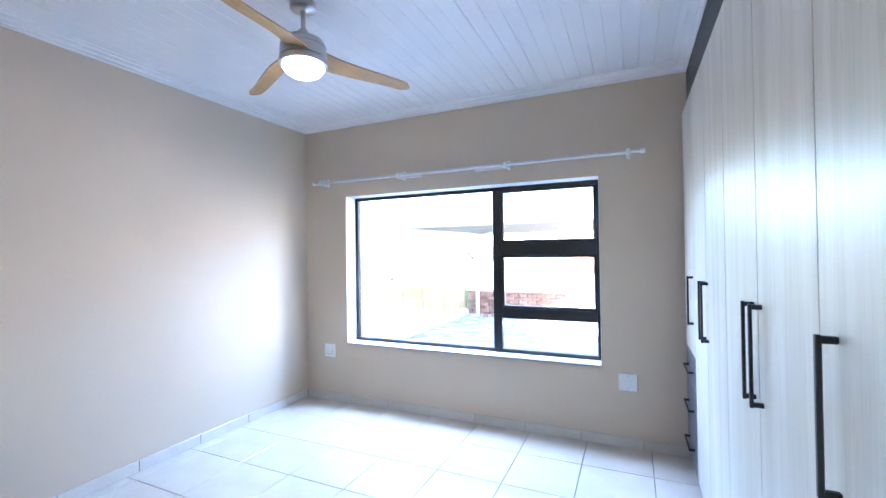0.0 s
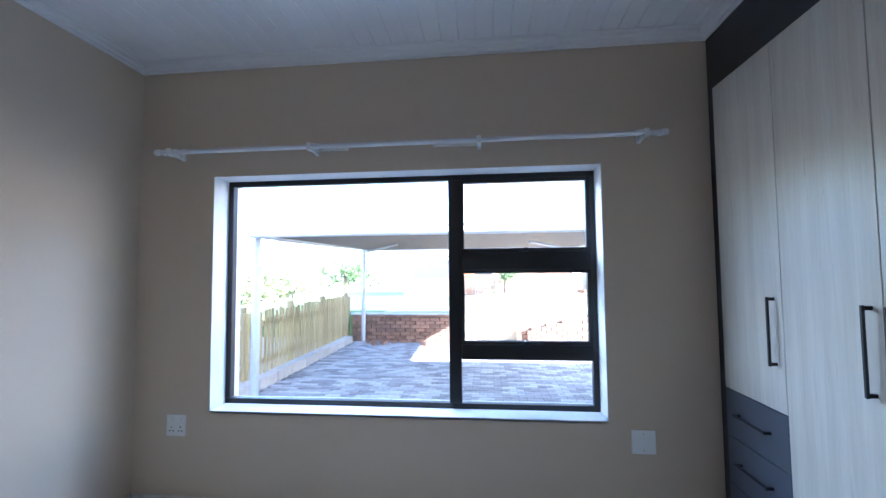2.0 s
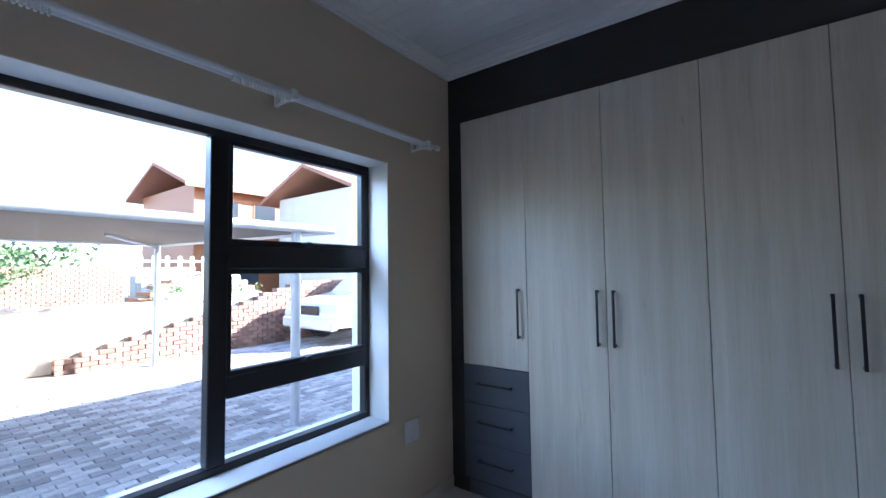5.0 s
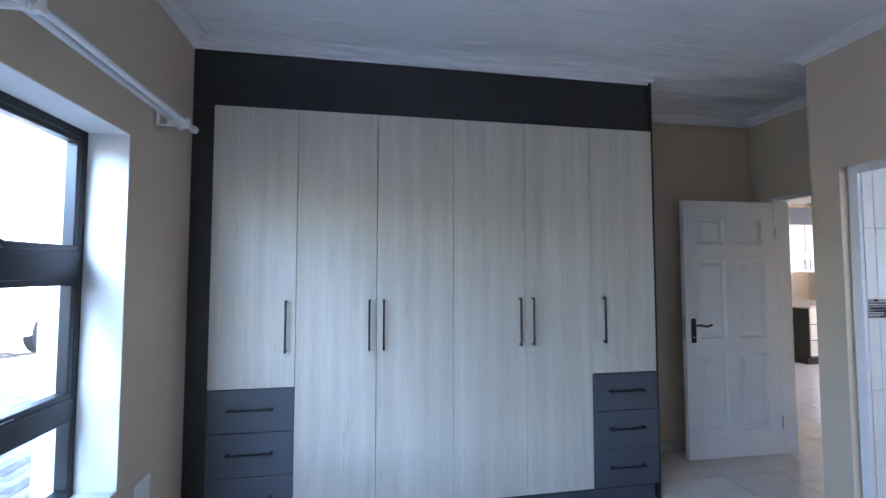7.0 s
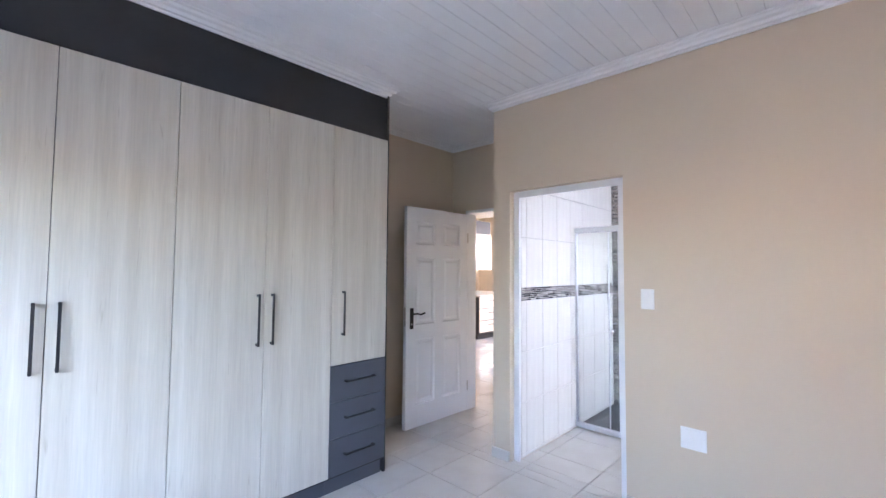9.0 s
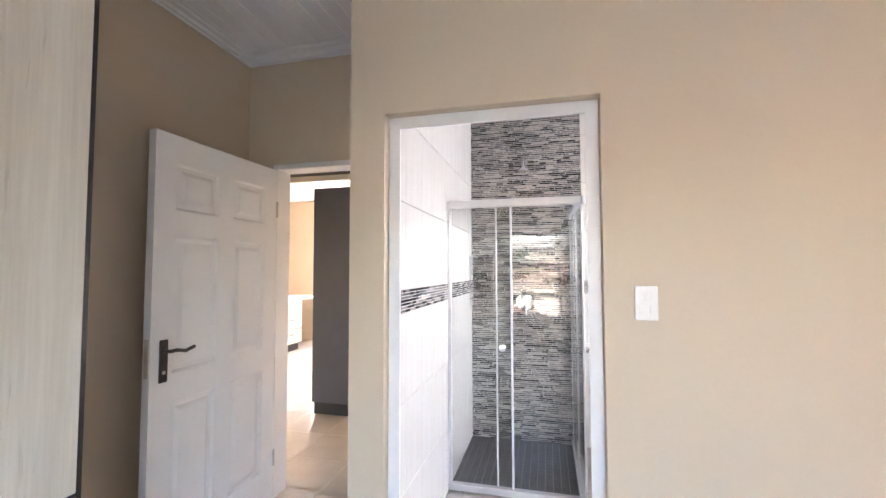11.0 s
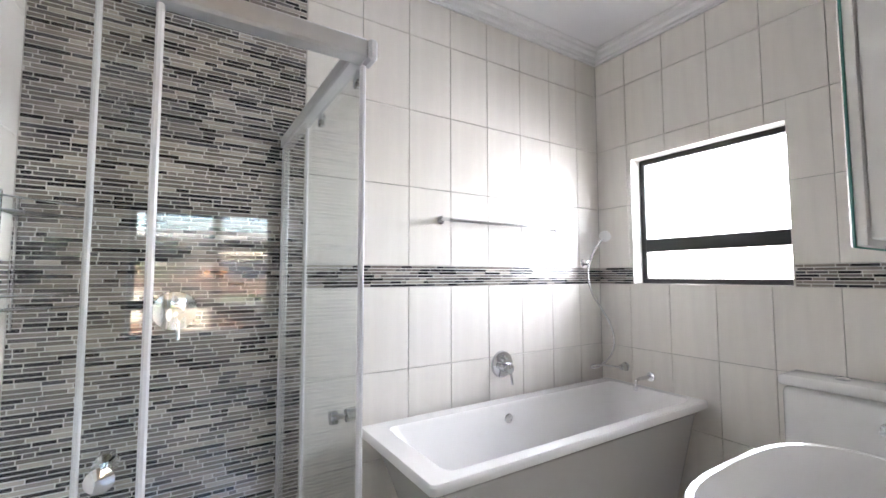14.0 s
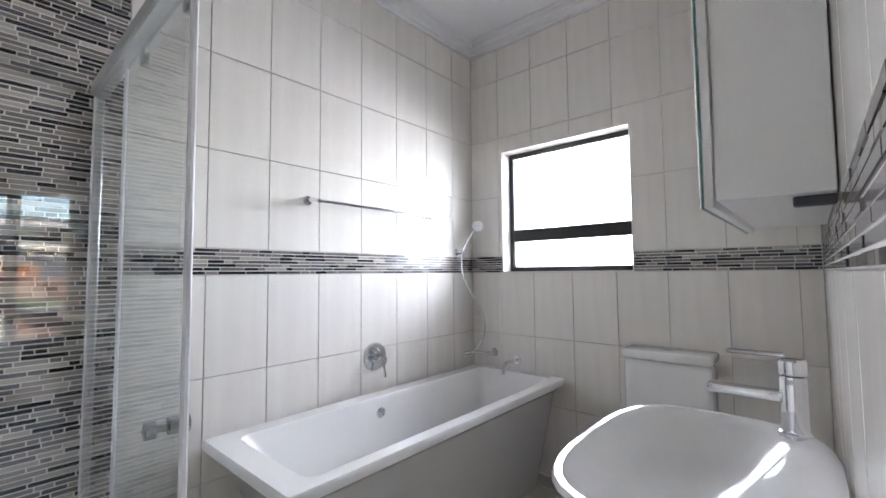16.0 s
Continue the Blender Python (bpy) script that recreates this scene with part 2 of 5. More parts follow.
def mesh_of(name, bm, material, smooth=False):
    me = bpy.data.meshes.new(name)
    bm.normal_update()
    bm.to_mesh(me)
    bm.free()
    me.materials.append(material)
    if smooth:
        me.polygons.foreach_set("use_smooth", [True] * len(me.polygons))
        me.set_sharp_from_angle(angle=radians(38))
    return me


def part(name, bm, material, parent=None, label="", smooth=False):
    me = bm if isinstance(bm, bpy.types.Mesh) else mesh_of(name, bm, material, smooth)
    ob = new(name, me)
    if parent is not None:
        ob.parent = parent
    if label:
        ob["label"] = label
    return ob


def thing(name, label, category, group="", at=(0, 0, 0), turn=0.0):
    ob = new(name)
    ob.empty_display_size = 0.1
    ob.matrix_basis = pose(*at, 0, 0, turn)
    return tagged(ob, label, category, group)


def structure(name, bm, material, label, category, smooth=False):
    return tagged(part(name, bm, material, None, "", smooth), label, category, kind="structure")


def ring(bm, pts):
    return [bm.verts.new(p) for p in pts]


def skin(bm, loops, close=True, cap0=False, cap1=False):
    """Faces between loops of equally many points."""
    vs = [ring(bm, l) for l in loops]
    n = len(vs[0])
    for a, b in zip(vs, vs[1:]):
        for i in range(n if close else n - 1):
            j = (i + 1) % n
            bm.faces.new((a[i], a[j], b[j], b[i]))
    if cap0:
        bm.faces.new(vs[0][::-1])
    if cap1:
        bm.faces.new(vs[-1])
    return bm


def lathe(profile, n=24, axis='z', at=(0, 0, 0)):
    """A turned solid from (radius, height) pairs."""
    bm = bmesh.new()
    loops = []
    for r, h in profile:
        l = []
        for i in range(n):
            a = 2 * math.pi * i / n
            u, v = r * math.cos(a), r * math.sin(a)
            p = {'z': (u, v, h), 'x': (h, u, v), 'y': (v, h, u)}[axis]
            l.append((p[0] + at[0], p[1] + at[1], p[2] + at[2]))
        loops.append(l)
    skin(bm, loops, True, True, True)
    return bm


def tube(points, r, n=10, bm=None):
    """A round bar along points."""
    bm = bm or bmesh.new()
    pts = [Vector(p) for p in points]
    loops = []
    side = None
    for i, p in enumerate(pts):
        d = ((pts[min(i + 1, len(pts) - 1)] - p).normalized() + (p - pts[max(i - 1, 0)]).normalized()).normalized()
        if side is None:
            side = d.cross(Vector((0, 0, 1)))
            if side.length < 0.05:
                side = d.cross(Vector((0, 1, 0)))
        side = (side - d * side.dot(d)).normalized()
        up = side.cross(d)
        loops.append([p + (side * math.cos(2 * math.pi * k / n) + up * math.sin(2 * math.pi * k / n)) * r for k in range(n)])
    skin(bm, loops, True, True, True)
    return bm


def sweep(poly, profile, closed=True, inward=1):
    """A moulding: profile (offset from the wall, z) along a rectilinear outline; the room lies to the right of the walk when inward is 1."""
    bm = bmesh.new()
    n = len(poly)
    loops = []
    for i in range(n):
        p = Vector(poly[i])
        a = (p - Vector(poly[i - 1])).normalized() if closed or i else None
        b = (Vector(poly[(i + 1) % n]) - p).normalized() if closed or i < n - 1 else None
        a, b = a or b, b or a
        na, nb = Vector((a.y, -a.x)) * inward, Vector((b.y, -b.x)) * inward
        m = na + nb
        m = m / max(m.dot(na), 1e-6)
        loops.append([(p.x + m.x * d, p.y + m.y * d, z) for d, z in profile])
    if closed:
        loops.append(loops[0])
    skin(bm, loops, True, not closed, not closed)
    bmesh.ops.recalc_face_normals(bm, faces=bm.faces)
    return bm


TILE_MESH = {}


def tile_mesh(key, w, h, t, bevel, material, axes):
    """A shared bevelled slab of w x h and thickness t, centred; axes: which way w, h and the face point."""
    k = (key, round(w, 3), round(h, 3), axes)
    if k not in TILE_MESH:
        bm = bmesh.new()
        o = [(-w / 2, -h / 2), (w / 2, -h / 2), (w / 2, h / 2), (-w / 2, h / 2)]
        i = [(x - math.copysign(bevel, x), y - math.copysign(bevel, y)) for x, y in o]
        perm = {'xy': lambda u, v, d: (u, v, d), 'xz+': lambda u, v, d: (-u, d, v), 'xz-': lambda u, v, d: (u, -d, v),
                'yz+': lambda u, v, d: (d, u, v), 'yz-': lambda u, v, d: (-d, -u, v)}[axes]
        skin(bm, [[perm(x, y, 0) for x, y in o], [perm(x, y, t - bevel) for x, y in o], [perm(x, y, t) for x, y in i]], True, False, True)
        TILE_MESH[k] = mesh_of(key, bm, material)
    return TILE_MESH[k]


# ---- plan ----
H = 2.80            # ceiling
ZC = 2.74           # foot of the cornice
XR, YE = 4.12, -4.30     # wall beyond the wardrobe, entrance wall
YB = -3.620         # wall between bedroom and bathroom
YI = -3.725         # its bathroom face
XS = 3.06           # passage side of the bathroom wall
XL, XW, YM = 2.868, -0.013, -5.534   # bathroom: shower wall, window wall, bath wall (tile faces)
WX0, WX1, WZ0, WZ1 = 0.506, 2.89, 0.585, 2.05
OUT = 0.30          # outer face of the window wall
T = 0.010           # tile thickness

# walls
structure("wall_north", boxes((-0.25, WX0, 0, OUT, -0.3, 3.0), (WX1, 4.4, 0, OUT, -0.3, 3.0), (WX0, WX1, 0, OUT, -0.3, WZ0), (WX0, WX1, 0, OUT, WZ1, 3.0)),
          M_WALL, "beige painted wall around the wide bedroom window", "wall")
structure("wall_west", boxes((-0.25, 0, YB, 0, -0.3, 3.0)), M_WALL, "plain beige painted bedroom wall", "wall")
structure("wall_east", boxes((XR, 4.4, -4.5, 0, -0.3, 3.0)), M_WALL, "beige painted wall behind wardrobe and open door", "wall")
structure("wall_south", boxes((-0.25, 2.037, YI + T, YB, -0.3, 3.0), (2.902, XS, YI + T, YB, -0.3, 3.0), (2.037, 2.902, YI + T, YB, 2.07, 3.0)),
          M_WALL, "beige painted wall with the bathroom doorway", "wall")
structure("wall_passage", boxes((XL + T, XS, YM - 0.2, YI + T, -0.3, 3.0)), M_WALL, "beige painted wall between passage and shower", "wall")
structure("wall_entrance", boxes((XS, 3.13, YE - 0.14, YE, -0.3, 3.0), (3.93, XR, YE - 0.14, YE, -0.3, 3.0), (3.13, 3.93, YE - 0.14, YE, 2.08, 3.0)),
          M_WALL, "beige painted wall over the entrance doorway", "wall")
wall_bw = structure("wall_bath_window", boxes((-0.25, XW - T, YM - 0.2, -5.287, -0.3, 3.0), (-0.25, XW - T, -4.465, YI + T, -0.3, 3.0),
                    (-0.25, XW - T, -5.287, -4.465, -0.3, 1.213), (-0.25, XW - T, -5.287, -4.465, 2.012, 3.0)), M_BGROUT, "grouted tile backing of the bathroom window wall", "wall")
wall_bm = structure("wall_bath_south", boxes((-0.25, XL + T, YM - 0.2, YM - T, -0.3, 3.0)), M_BGROUT, "grouted tile backing of the bathroom wall behind the bath", "wall")
wall_bl = structure("wall_bath_east", boxes((XL + T - 0.004, XL + T + 0.002, YM - T, YI, 0.0, H)), M_BGROUT, "grouted tile backing of the shower side wall", "wall")
wall_bd = structure("wall_bath_north", boxes((XW - T, 2.0, YI + T - 0.003, YI + T + 0.002, 0.0, H)), M_BGROUT, "grouted tile backing beside the bathroom doorway", "wall")

floor = structure("floor", boxes((-0.2, 8.3, -9.6, OUT - 0.02, -0.25, -0.012)), M_GROUT, "cream ceramic floor tiles with grey joints", "floor")

# ceilings: narrow boards with grooves
bm = bmesh.new()
x = -0.02
while x < XR:
    box(bm, x, min(x + 0.099, XR + 0.02), YE - 0.02, 0.02, H, H + 0.02, bevel=0.0022, seg=1)
    x += 0.1
box(bm, -0.2, 4.3, YE - 0.1, 0.2, H + 0.012, H + 0.1)
structure("ceiling", bm, M_CEIL, "white tongue and groove board ceiling", "ceiling")
structure("ceiling_bathroom", boxes((-0.2, XL + 0.1, YM - 0.1, YI + 0.1, H, H + 0.1)), M_CEIL, "smooth white bathroom ceiling", "ceiling")
# unseen eastward walls and longer roof, added to cast shade on the paving
structure("wall_unseen_north", boxes((4.402, 16.0, 0.0, OUT, -0.3, 3.0)), M_RENDER, "unseen cream rendered wall added under the lengthened roof", "wall")
structure("wall_unseen_end", boxes((15.8, 16.0, -9.8, -0.002, -0.3, 3.0)), M_RENDER, "unseen cream rendered end wall added under the lengthened roof", "wall")
structure("roof", boxes((-0.6, 16.4, -10.0, 0.40, 3.02, 3.14)), M_PLASTER, "flat house roof slab, lengthened out of view to shade the paving", "roof")

COR = [(0.0, ZC), (0.010, ZC), (0.012, ZC + 0.012), (0.024, ZC + 0.016), (0.030, ZC + 0.032), (0.048, ZC + 0.040), (0.054, ZC + 0.052), (0.070, ZC + 0.056), (0.072, H + 0.004), (0.0, H + 0.004)]
structure("cornice", sweep([(0, 0), (3.487, 0), (3.487, -2.852), (XR, -2.852), (XR, YE), (XS, YE), (XS, YB), (0, YB)], COR), M_CORNICE,
          "white stepped plaster cornice round the bedroom", "cornice")
CB = [(d * 1.25, z - 0.014 * (H - z) / (H - ZC) if z < H else z) for d, z in COR]
structure("cornice_bathroom", sweep([(XW, YM), (XW, YI), (XL, YI), (XL, YM)], CB), M_CORNICE, "white stepped plaster cornice round the bathroom", "cornice")


# ---- openings ----
def bar_frame(name, x0, x1, z0, z1, y0, y1, w, material, parent):
    return part(name, boxes((x0, x1, y0, y1, z0, z0 + w), (x0, x1, y0, y1, z1 - w, z1), (x0, x0 + w, y0, y1, z0 + w, z1 - w), (x1 - w, x1, y0, y1, z0 + w, z1 - w), bevel=0.003),
                material, parent)


win = tagged(thing("window_1", "wide black aluminium window with one fixed and three small panes", "window"), kind="structure")
FY0, FY1 = 0.155, 0.205
bar_frame("window_frame", WX0 + 0.001, WX1 - 0.001, WZ0 + 0.001, WZ1 - 0.001, FY0, FY1, 0.036, M_BLACK, win)
part("mullion", boxes((1.985, 2.062, FY0 - 0.003, FY1 + 0.004, WZ0 + 0.038, WZ1 - 0.038), bevel=0.004), M_BLACK, win)
for z0, z1 in ((1.442, 1.554), (0.889, 0.981)):
    part("transom", boxes((2.063, WX1 - 0.038, FY0 - 0.006, FY1 + 0.006, z0, z1), bevel=0.005), M_BLACK, win)
for z0, z1 in ((1.552, WZ1 - 0.036), (0.979, 1.444)):
    sash = bar_frame("sash", 2.060, WX1 - 0.034, z0, z1, FY0 + 0.002, FY1 - 0.005, 0.024, M_BLACK, win)
    part("stay_handle", boxes((2.42, 2.56, FY0 - 0.022, FY0 - 0.012, z0 + 0.008, z0 + 0.018), (2.45, 2.48, FY0 - 0.022, FY0 + 0.003, z0, z0 + 0.026), bevel=0.003), M_BLACK, sash)
for x0, x1, z0, z1 in ((WX0 + 0.03, 1.99, WZ0 + 0.03, WZ1 - 0.03), (2.075, WX1 - 0.045, 1.565, WZ1 - 0.05), (2.075, WX1 - 0.045, 0.99, 1.43), (2.055, WX1 - 0.03, WZ0 + 0.03, 0.895)):
    g = part("pane", boxes((x0, x1, 0.178, 0.182, z0, z1)), M_GLASS, win)
    g.visible_shadow = False
part("window_sill", boxes((WX0 + 0.002, WX1 - 0.002, 0.0, FY0, WZ0 - 0.012, WZ0 + 0.006), bevel=0.003), M_PLASTER, win, "white plastered inner sill")
part("reveal", boxes((WX0 - 0.002, WX0 + 0.004, 0.001, FY0, WZ0 + 0.006, WZ1 - 0.004), (WX1 - 0.004, WX1 + 0.002, 0.001, FY0, WZ0 + 0.006, WZ1 - 0.004),
                     (WX0 + 0.004, WX1 - 0.004, 0.001, FY0, WZ1 - 0.004, WZ1 + 0.002)), M_PLASTER, win, "white plastered reveal")
part("outer_reveal", boxes((WX0 - 0.002, WX0 + 0.004, FY1, OUT + 0.004, WZ0, WZ1), (WX1 - 0.004, WX1 + 0.002, FY1, OUT + 0.004, WZ0, WZ1), (WX0, WX1, FY1, OUT + 0.02, WZ0 - 0.02, WZ0 + 0.004)), M_PLASTER, win)

bwin = tagged(thing("window_2", "small black aluminium bathroom window with obscured glass", "window"), kind="structure")
BX0, BX1 = -0.150, -0.105
bm = boxes((BX0, BX1, -5.286, -4.466, 1.214, 1.249), (BX0, BX1, -5.286, -4.466, 1.976, 2.011), (BX0, BX1, -5.286, -5.251, 1.249, 1.976), (BX0, BX1, -4.491, -4.466, 1.249, 1.976), bevel=0.003)
part("window_frame", bm, M_BLACK, bwin)
part("transom", boxes((BX0 - 0.004, BX1 + 0.005, -5.251, -4.491, 1.415, 1.495), bevel=0.004), M_BLACK, bwin)
for z0, z1 in ((1.243, 1.42), (1.49, 1.982)):
    g = part("pane", boxes((-0.130, -0.125, -5.259, -4.483, z0, z1)), M_FROST, bwin)
    g.visible_shadow = False
part("reveal", boxes((BX1, XW, -5.287, -5.281, 1.219, 2.007), (BX1, XW, -4.471, -4.465, 1.219, 2.007), (BX1, XW, -5.287, -4.465, 2.007, 2.013), (BX1, XW + 0.004, -5.287, -4.465, 1.211, 1.219)), M_TILE, bwin)

# bathroom door frame, recessed
dfr = tagged(thing("door_frame_bathroom", "white moulded timber frame in the bathroom doorway", "door frame"), kind="structure")
FP = [(0.0, 0.0), (0.049, 0.0), (0.049, 0.012), (0.041, 0.017), (0.041, 0.026), (0.030, 0.030), (0.030, 0.050), (0.0, 0.050)]


def jamb(x, sign, ztop):
    bm = bmesh.new()
    loops = [[(x + sign * d, -3.672 - e, z) for d, e in FP] for z in (0.0, ztop)]
    skin(bm, loops, True, True, True)
    bmesh.ops.recalc_face_normals(bm, faces=bm.faces)
    return bm


part("jamb", jamb(2.039, 1, 2.068), M_WHITE, dfr)
part("jamb", jamb(2.900, -1, 2.068), M_WHITE, dfr)
bm = bmesh.new()
skin(bm, [[(x, -3.672 - e, 2.069 - d) for d, e in FP] for x in (2.0885, 2.8505)], True, True, True)
bmesh.ops.recalc_face_normals(bm, faces=bm.faces)
part("head", bm, M_WHITE, dfr)

# entrance door frame and leaf
efr = tagged(thing("door_frame_entrance", "white timber frame of the entrance doorway", "door frame"), kind="structure")
part("jamb", boxes((3.131, 3.165, YE - 0.13, YE + 0.012, 0, 2.079), bevel=0.005), M_WHITE, efr)
part("jamb", boxes((3.895, 3.929, YE - 0.13, YE + 0.012, 0, 2.079), bevel=0.005), M_WHITE, efr)
part("head", boxes((3.165, 3.895, YE - 0.13, YE + 0.012, 2.045, 2.079), bevel=0.005), M_WHITE, efr)


def panel_leaf():
    """Six raised-panel leaf, 0.82 x 2.03, hinge at the origin, along +y, faces towards -x and +x."""
    d = thing("door_1", "open white six-panel door with dark lever handle", "door")
    w, h, t = 0.835, 2.03, 0.04
    cols = ((0.11, 0.365), (0.47, 0.725))
    rows = ((0.20, 0.80), (0.93, 1.56), (1.68, 1.90))
    ys = [0, cols[0][0], cols[0][1], cols[1][0], cols[1][1], w]
    zs = [0, rows[0][0], rows[0][1], rows[1][0], rows[1][1], rows[2][0], rows[2][1], h]
    bm = bmesh.new()
    for i in range(5):
        for j in range(7):
            hole = i in (1, 3) and j in (1, 3, 5)
            if not hole:
                box(bm, -t / 2, t / 2, ys[i], ys[i + 1], zs[j], zs[j + 1])
    bmesh.ops.remove_doubles(bm, verts=bm.verts, dist=0.0004)
    part("leaf", bm, M_WHITE, d)
    for y0, y1 in cols:
        for z0, z1 in rows:
            bm = bmesh.new()
            for s in (1, -1):
                lo = []
                for inset, depth in ((0.0, t / 2 - 0.001), (0.012, t / 2 - 0.012), (0.03, t / 2 - 0.012), (0.05, t / 2 - 0.003)):
                    lo.append([(s * depth, y0 + inset, z0 + inset), (s * depth, y1 - inset, z0 + inset), (s * depth, y1 - inset, z1 - inset), (s * depth, y0 + inset, z1 - inset)])
                skin(bm, lo, True, False, True)
            bmesh.ops.recalc_face_normals(bm, faces=bm.faces)
            part("panel", bm, M_WHITE, d)
    for s in (-1, 1):
        plate = part("lock_plate", boxes((min(s * 0.02, s * 0.028), max(s * 0.02, s * 0.028), w - 0.085, w - 0.04, 0.90, 1.09), bevel=0.004), M_DARKBRZ, d)
        part("lever", tube([(s * 0.024, w - 0.062, 1.04), (s * 0.065, w - 0.062, 1.04), (s * 0.068, w - 0.09, 1.042), (s * 0.066, w - 0.14, 1.030), (s * 0.064, w - 0.19, 1.042)], 0.0085), M_DARKBRZ, plate)
        part("keyhole", lathe([(0.001, s * 0.028), (0.008, s * 0.028), (0.008, s * 0.031), (0.001, s * 0.031)], 12, 'x', (0, w - 0.062, 0.945)), M_NICKEL, plate)
    part("latch_plate", boxes((-0.011, 0.011, w, w + 0.002, 0.93, 1.10)), M_NICKEL, d)
    for z in (0.25, 1.78):
        part("hinge", tube([(-0.024, 0.0, z - 0.05), (-0.024, 0.0, z + 0.05)], 0.007), M_NICKEL, d)
    return d


leaf = panel_leaf()
leaf.matrix_basis = pose(3.915, YE + 0.015, 0.008, 0, 0, -1.2)


# ---- fitted wardrobe ----
CX = 3.444          # door faces
SEAMS = (-0.130, -0.585, -1.036, -1.493, -1.950, -2.388, -2.838)


def handle_v(y, z0, z1, parent):
    bm = boxes((CX - 0.034, CX - 0.024, y - 0.006, y + 0.006, z0, z1), (CX - 0.026, CX, y - 0.006, y + 0.006, z0 + 0.002, z0 + 0.016), (CX - 0.026, CX, y - 0.006, y + 0.006, z1 - 0.016, z1 - 0.002), bevel=0.002)
    return part("handle", bm, M_BLACK, parent, "black square bar handle")


def handle_h(y, z, parent):
    a, b = y - 0.12, y + 0.12
    bm = boxes((CX - 0.034, CX - 0.024, a, b, z - 0.006, z + 0.006), (CX - 0.026, CX, a + 0.002, a + 0.016, z - 0.006, z + 0.006), (CX - 0.026, CX, b - 0.016, b - 0.002, z - 0.006, z + 0.006), bevel=0.002)
    return part("handle", bm, M_BLACK, parent, "black square bar handle")


surround = thing("wardrobe_surround", "charcoal board bulkhead and side fillers round the wardrobe", "wardrobe panel")
part("bulkhead", boxes((3.487, 3.52, -2.850, -0.002, 2.412, 2.785)), M_CHAR, surround)
part("filler", boxes((3.487, 3.52, -0.128, -0.002, 0.0, 2.41)), M_CHAR, surround)
part("end_panel", boxes((3.47, XR - 0.002, -2.868, -2.851, 0.0, 2.785)), M_CHAR, surround)
HAND = {0: -0.535, 1: -0.995, 2: -1.077, 3: -1.909, 4: -1.991, 5: -2.469}
for k in range(6):
    y1, y0 = SEAMS[k], SEAMS[k + 1]
    u = thing("wardrobe_unit", "tall wardrobe unit with a whitewashed oak door" + (" over grey drawers" if k in (0, 5) else ""), "wardrobe", "fitted wardrobe units")
    part("body", boxes((CX + 0.022, XR - 0.004, y0 + 0.001, y1 - 0.001, 0.10, 2.408)), M_CHAR, u)
    part("plinth", boxes((CX + 0.045, CX + 0.065, y0 + 0.001, y1 - 0.001, 0.0, 0.099)), M_SLATE, u)
    zb = 0.828 if k in (0, 5) else 0.118
    door = part("door", boxes((CX, CX + 0.018, y0 + 0.0015, y1 - 0.0015, zb, 2.405), bevel=0.0015), M_OAK, u)
    handle_v(HAND[k], 1.018, 1.312, door)
    if k in (0, 5):
        for i in range(3):
            z0 = 0.120 + i * 0.2355
            dr = part("drawer", boxes((CX, CX + 0.018, y0 + 0.0015, y1 - 0.0015, z0, z0 + 0.232), bevel=0.0015), M_SLATE, u, "slate grey drawer front")
            handle_h((y0 + y1) / 2, z0 + 0.125, dr)


# ---- bedroom fittings ----
rail = thing("curtain_rail", "white double curtain rail with brackets above window", "curtain rail")
for y, z in ((-0.065, 2.195), (-0.125, 2.18)):
    part("track", tube([(0.235, y, z), (3.18, y, z)], 0.0125, 12), M_RAIL, rail)
    for xe, s in ((0.225, -1), (3.19, 1)):
        part("finial", lathe([(0.010, xe - s * 0.01), (0.018, xe - s * 0.008), (0.018, xe + s * 0.016), (0.011, xe + s * 0.024)], 14, 'x', (0, y, z)), M_PLASTIC, rail)
for xb in (0.30, 1.19, 2.19, 3.10):
    part("bracket", boxes((xb - 0.012, xb + 0.012, -0.010, -0.001, 2.155, 2.235), (xb - 0.007, xb + 0.007, -0.14, -0.008, 2.160, 2.170), (xb - 0.012, xb + 0.012, -0.145, -0.106, 2.155, 2.200), (xb - 0.012, xb + 0.012, -0.083, -0.047, 2.165, 2.214), bevel=0.002), M_PLASTIC, rail)
for xa, xb in ((1.25, 1.42), (1.93, 2.17)):
    bm = bmesh.new()
    q = xa
    while q < xb:
        box(bm, q, q + 0.007, -0.130, -0.120, 2.148, 2.168)
        q += 0.014
    part("runner", bm, M_PLASTIC, rail, "bunched white curtain gliders")["kind"] = "stuff"

sk = thing("socket_plate", "white double power socket low on the wall", "power socket", "wall plates")
part("plate", boxes((0.232, 0.362, -0.009, -0.0005, 0.432, 0.562), bevel=0.003), M_PLASTIC, sk)
for xx in (0.268, 0.326):
    part("switch", boxes((xx - 0.010, xx + 0.010, -0.013, -0.008, 0.525, 0.548), bevel=0.002), M_PLASTIC, sk)
    for dx, dz in ((0, 0.022), (-0.011, 0), (0.011, 0)):
        part("hole", lathe([(0.001, -0.0094), (0.0045, -0.0094), (0.0045, -0.008), (0.001, -0.008)], 10, 'y', (xx + dx, 0, 0.465 + dz)), M_BLACK, sk)
bl = thing("blank_plate", "square white blank cover plate low on the wall", "wall plate", "wall plates")
part("plate", boxes((3.007, 3.135, -0.009, -0.0005, 0.42, 0.55), bevel=0.003), M_PLASTIC, bl)
for zz in (0.44, 0.53):
    part("screw", lathe([(0.001, -0.0095), (0.004, -0.0095), (0.004, -0.008), (0.001, -0.008)], 8, 'y', (3.071, 0, zz)), M_NICKEL, bl)
sw = thing("light_switch", "white three-lever light switch beside the bathroom doorway", "light switch")
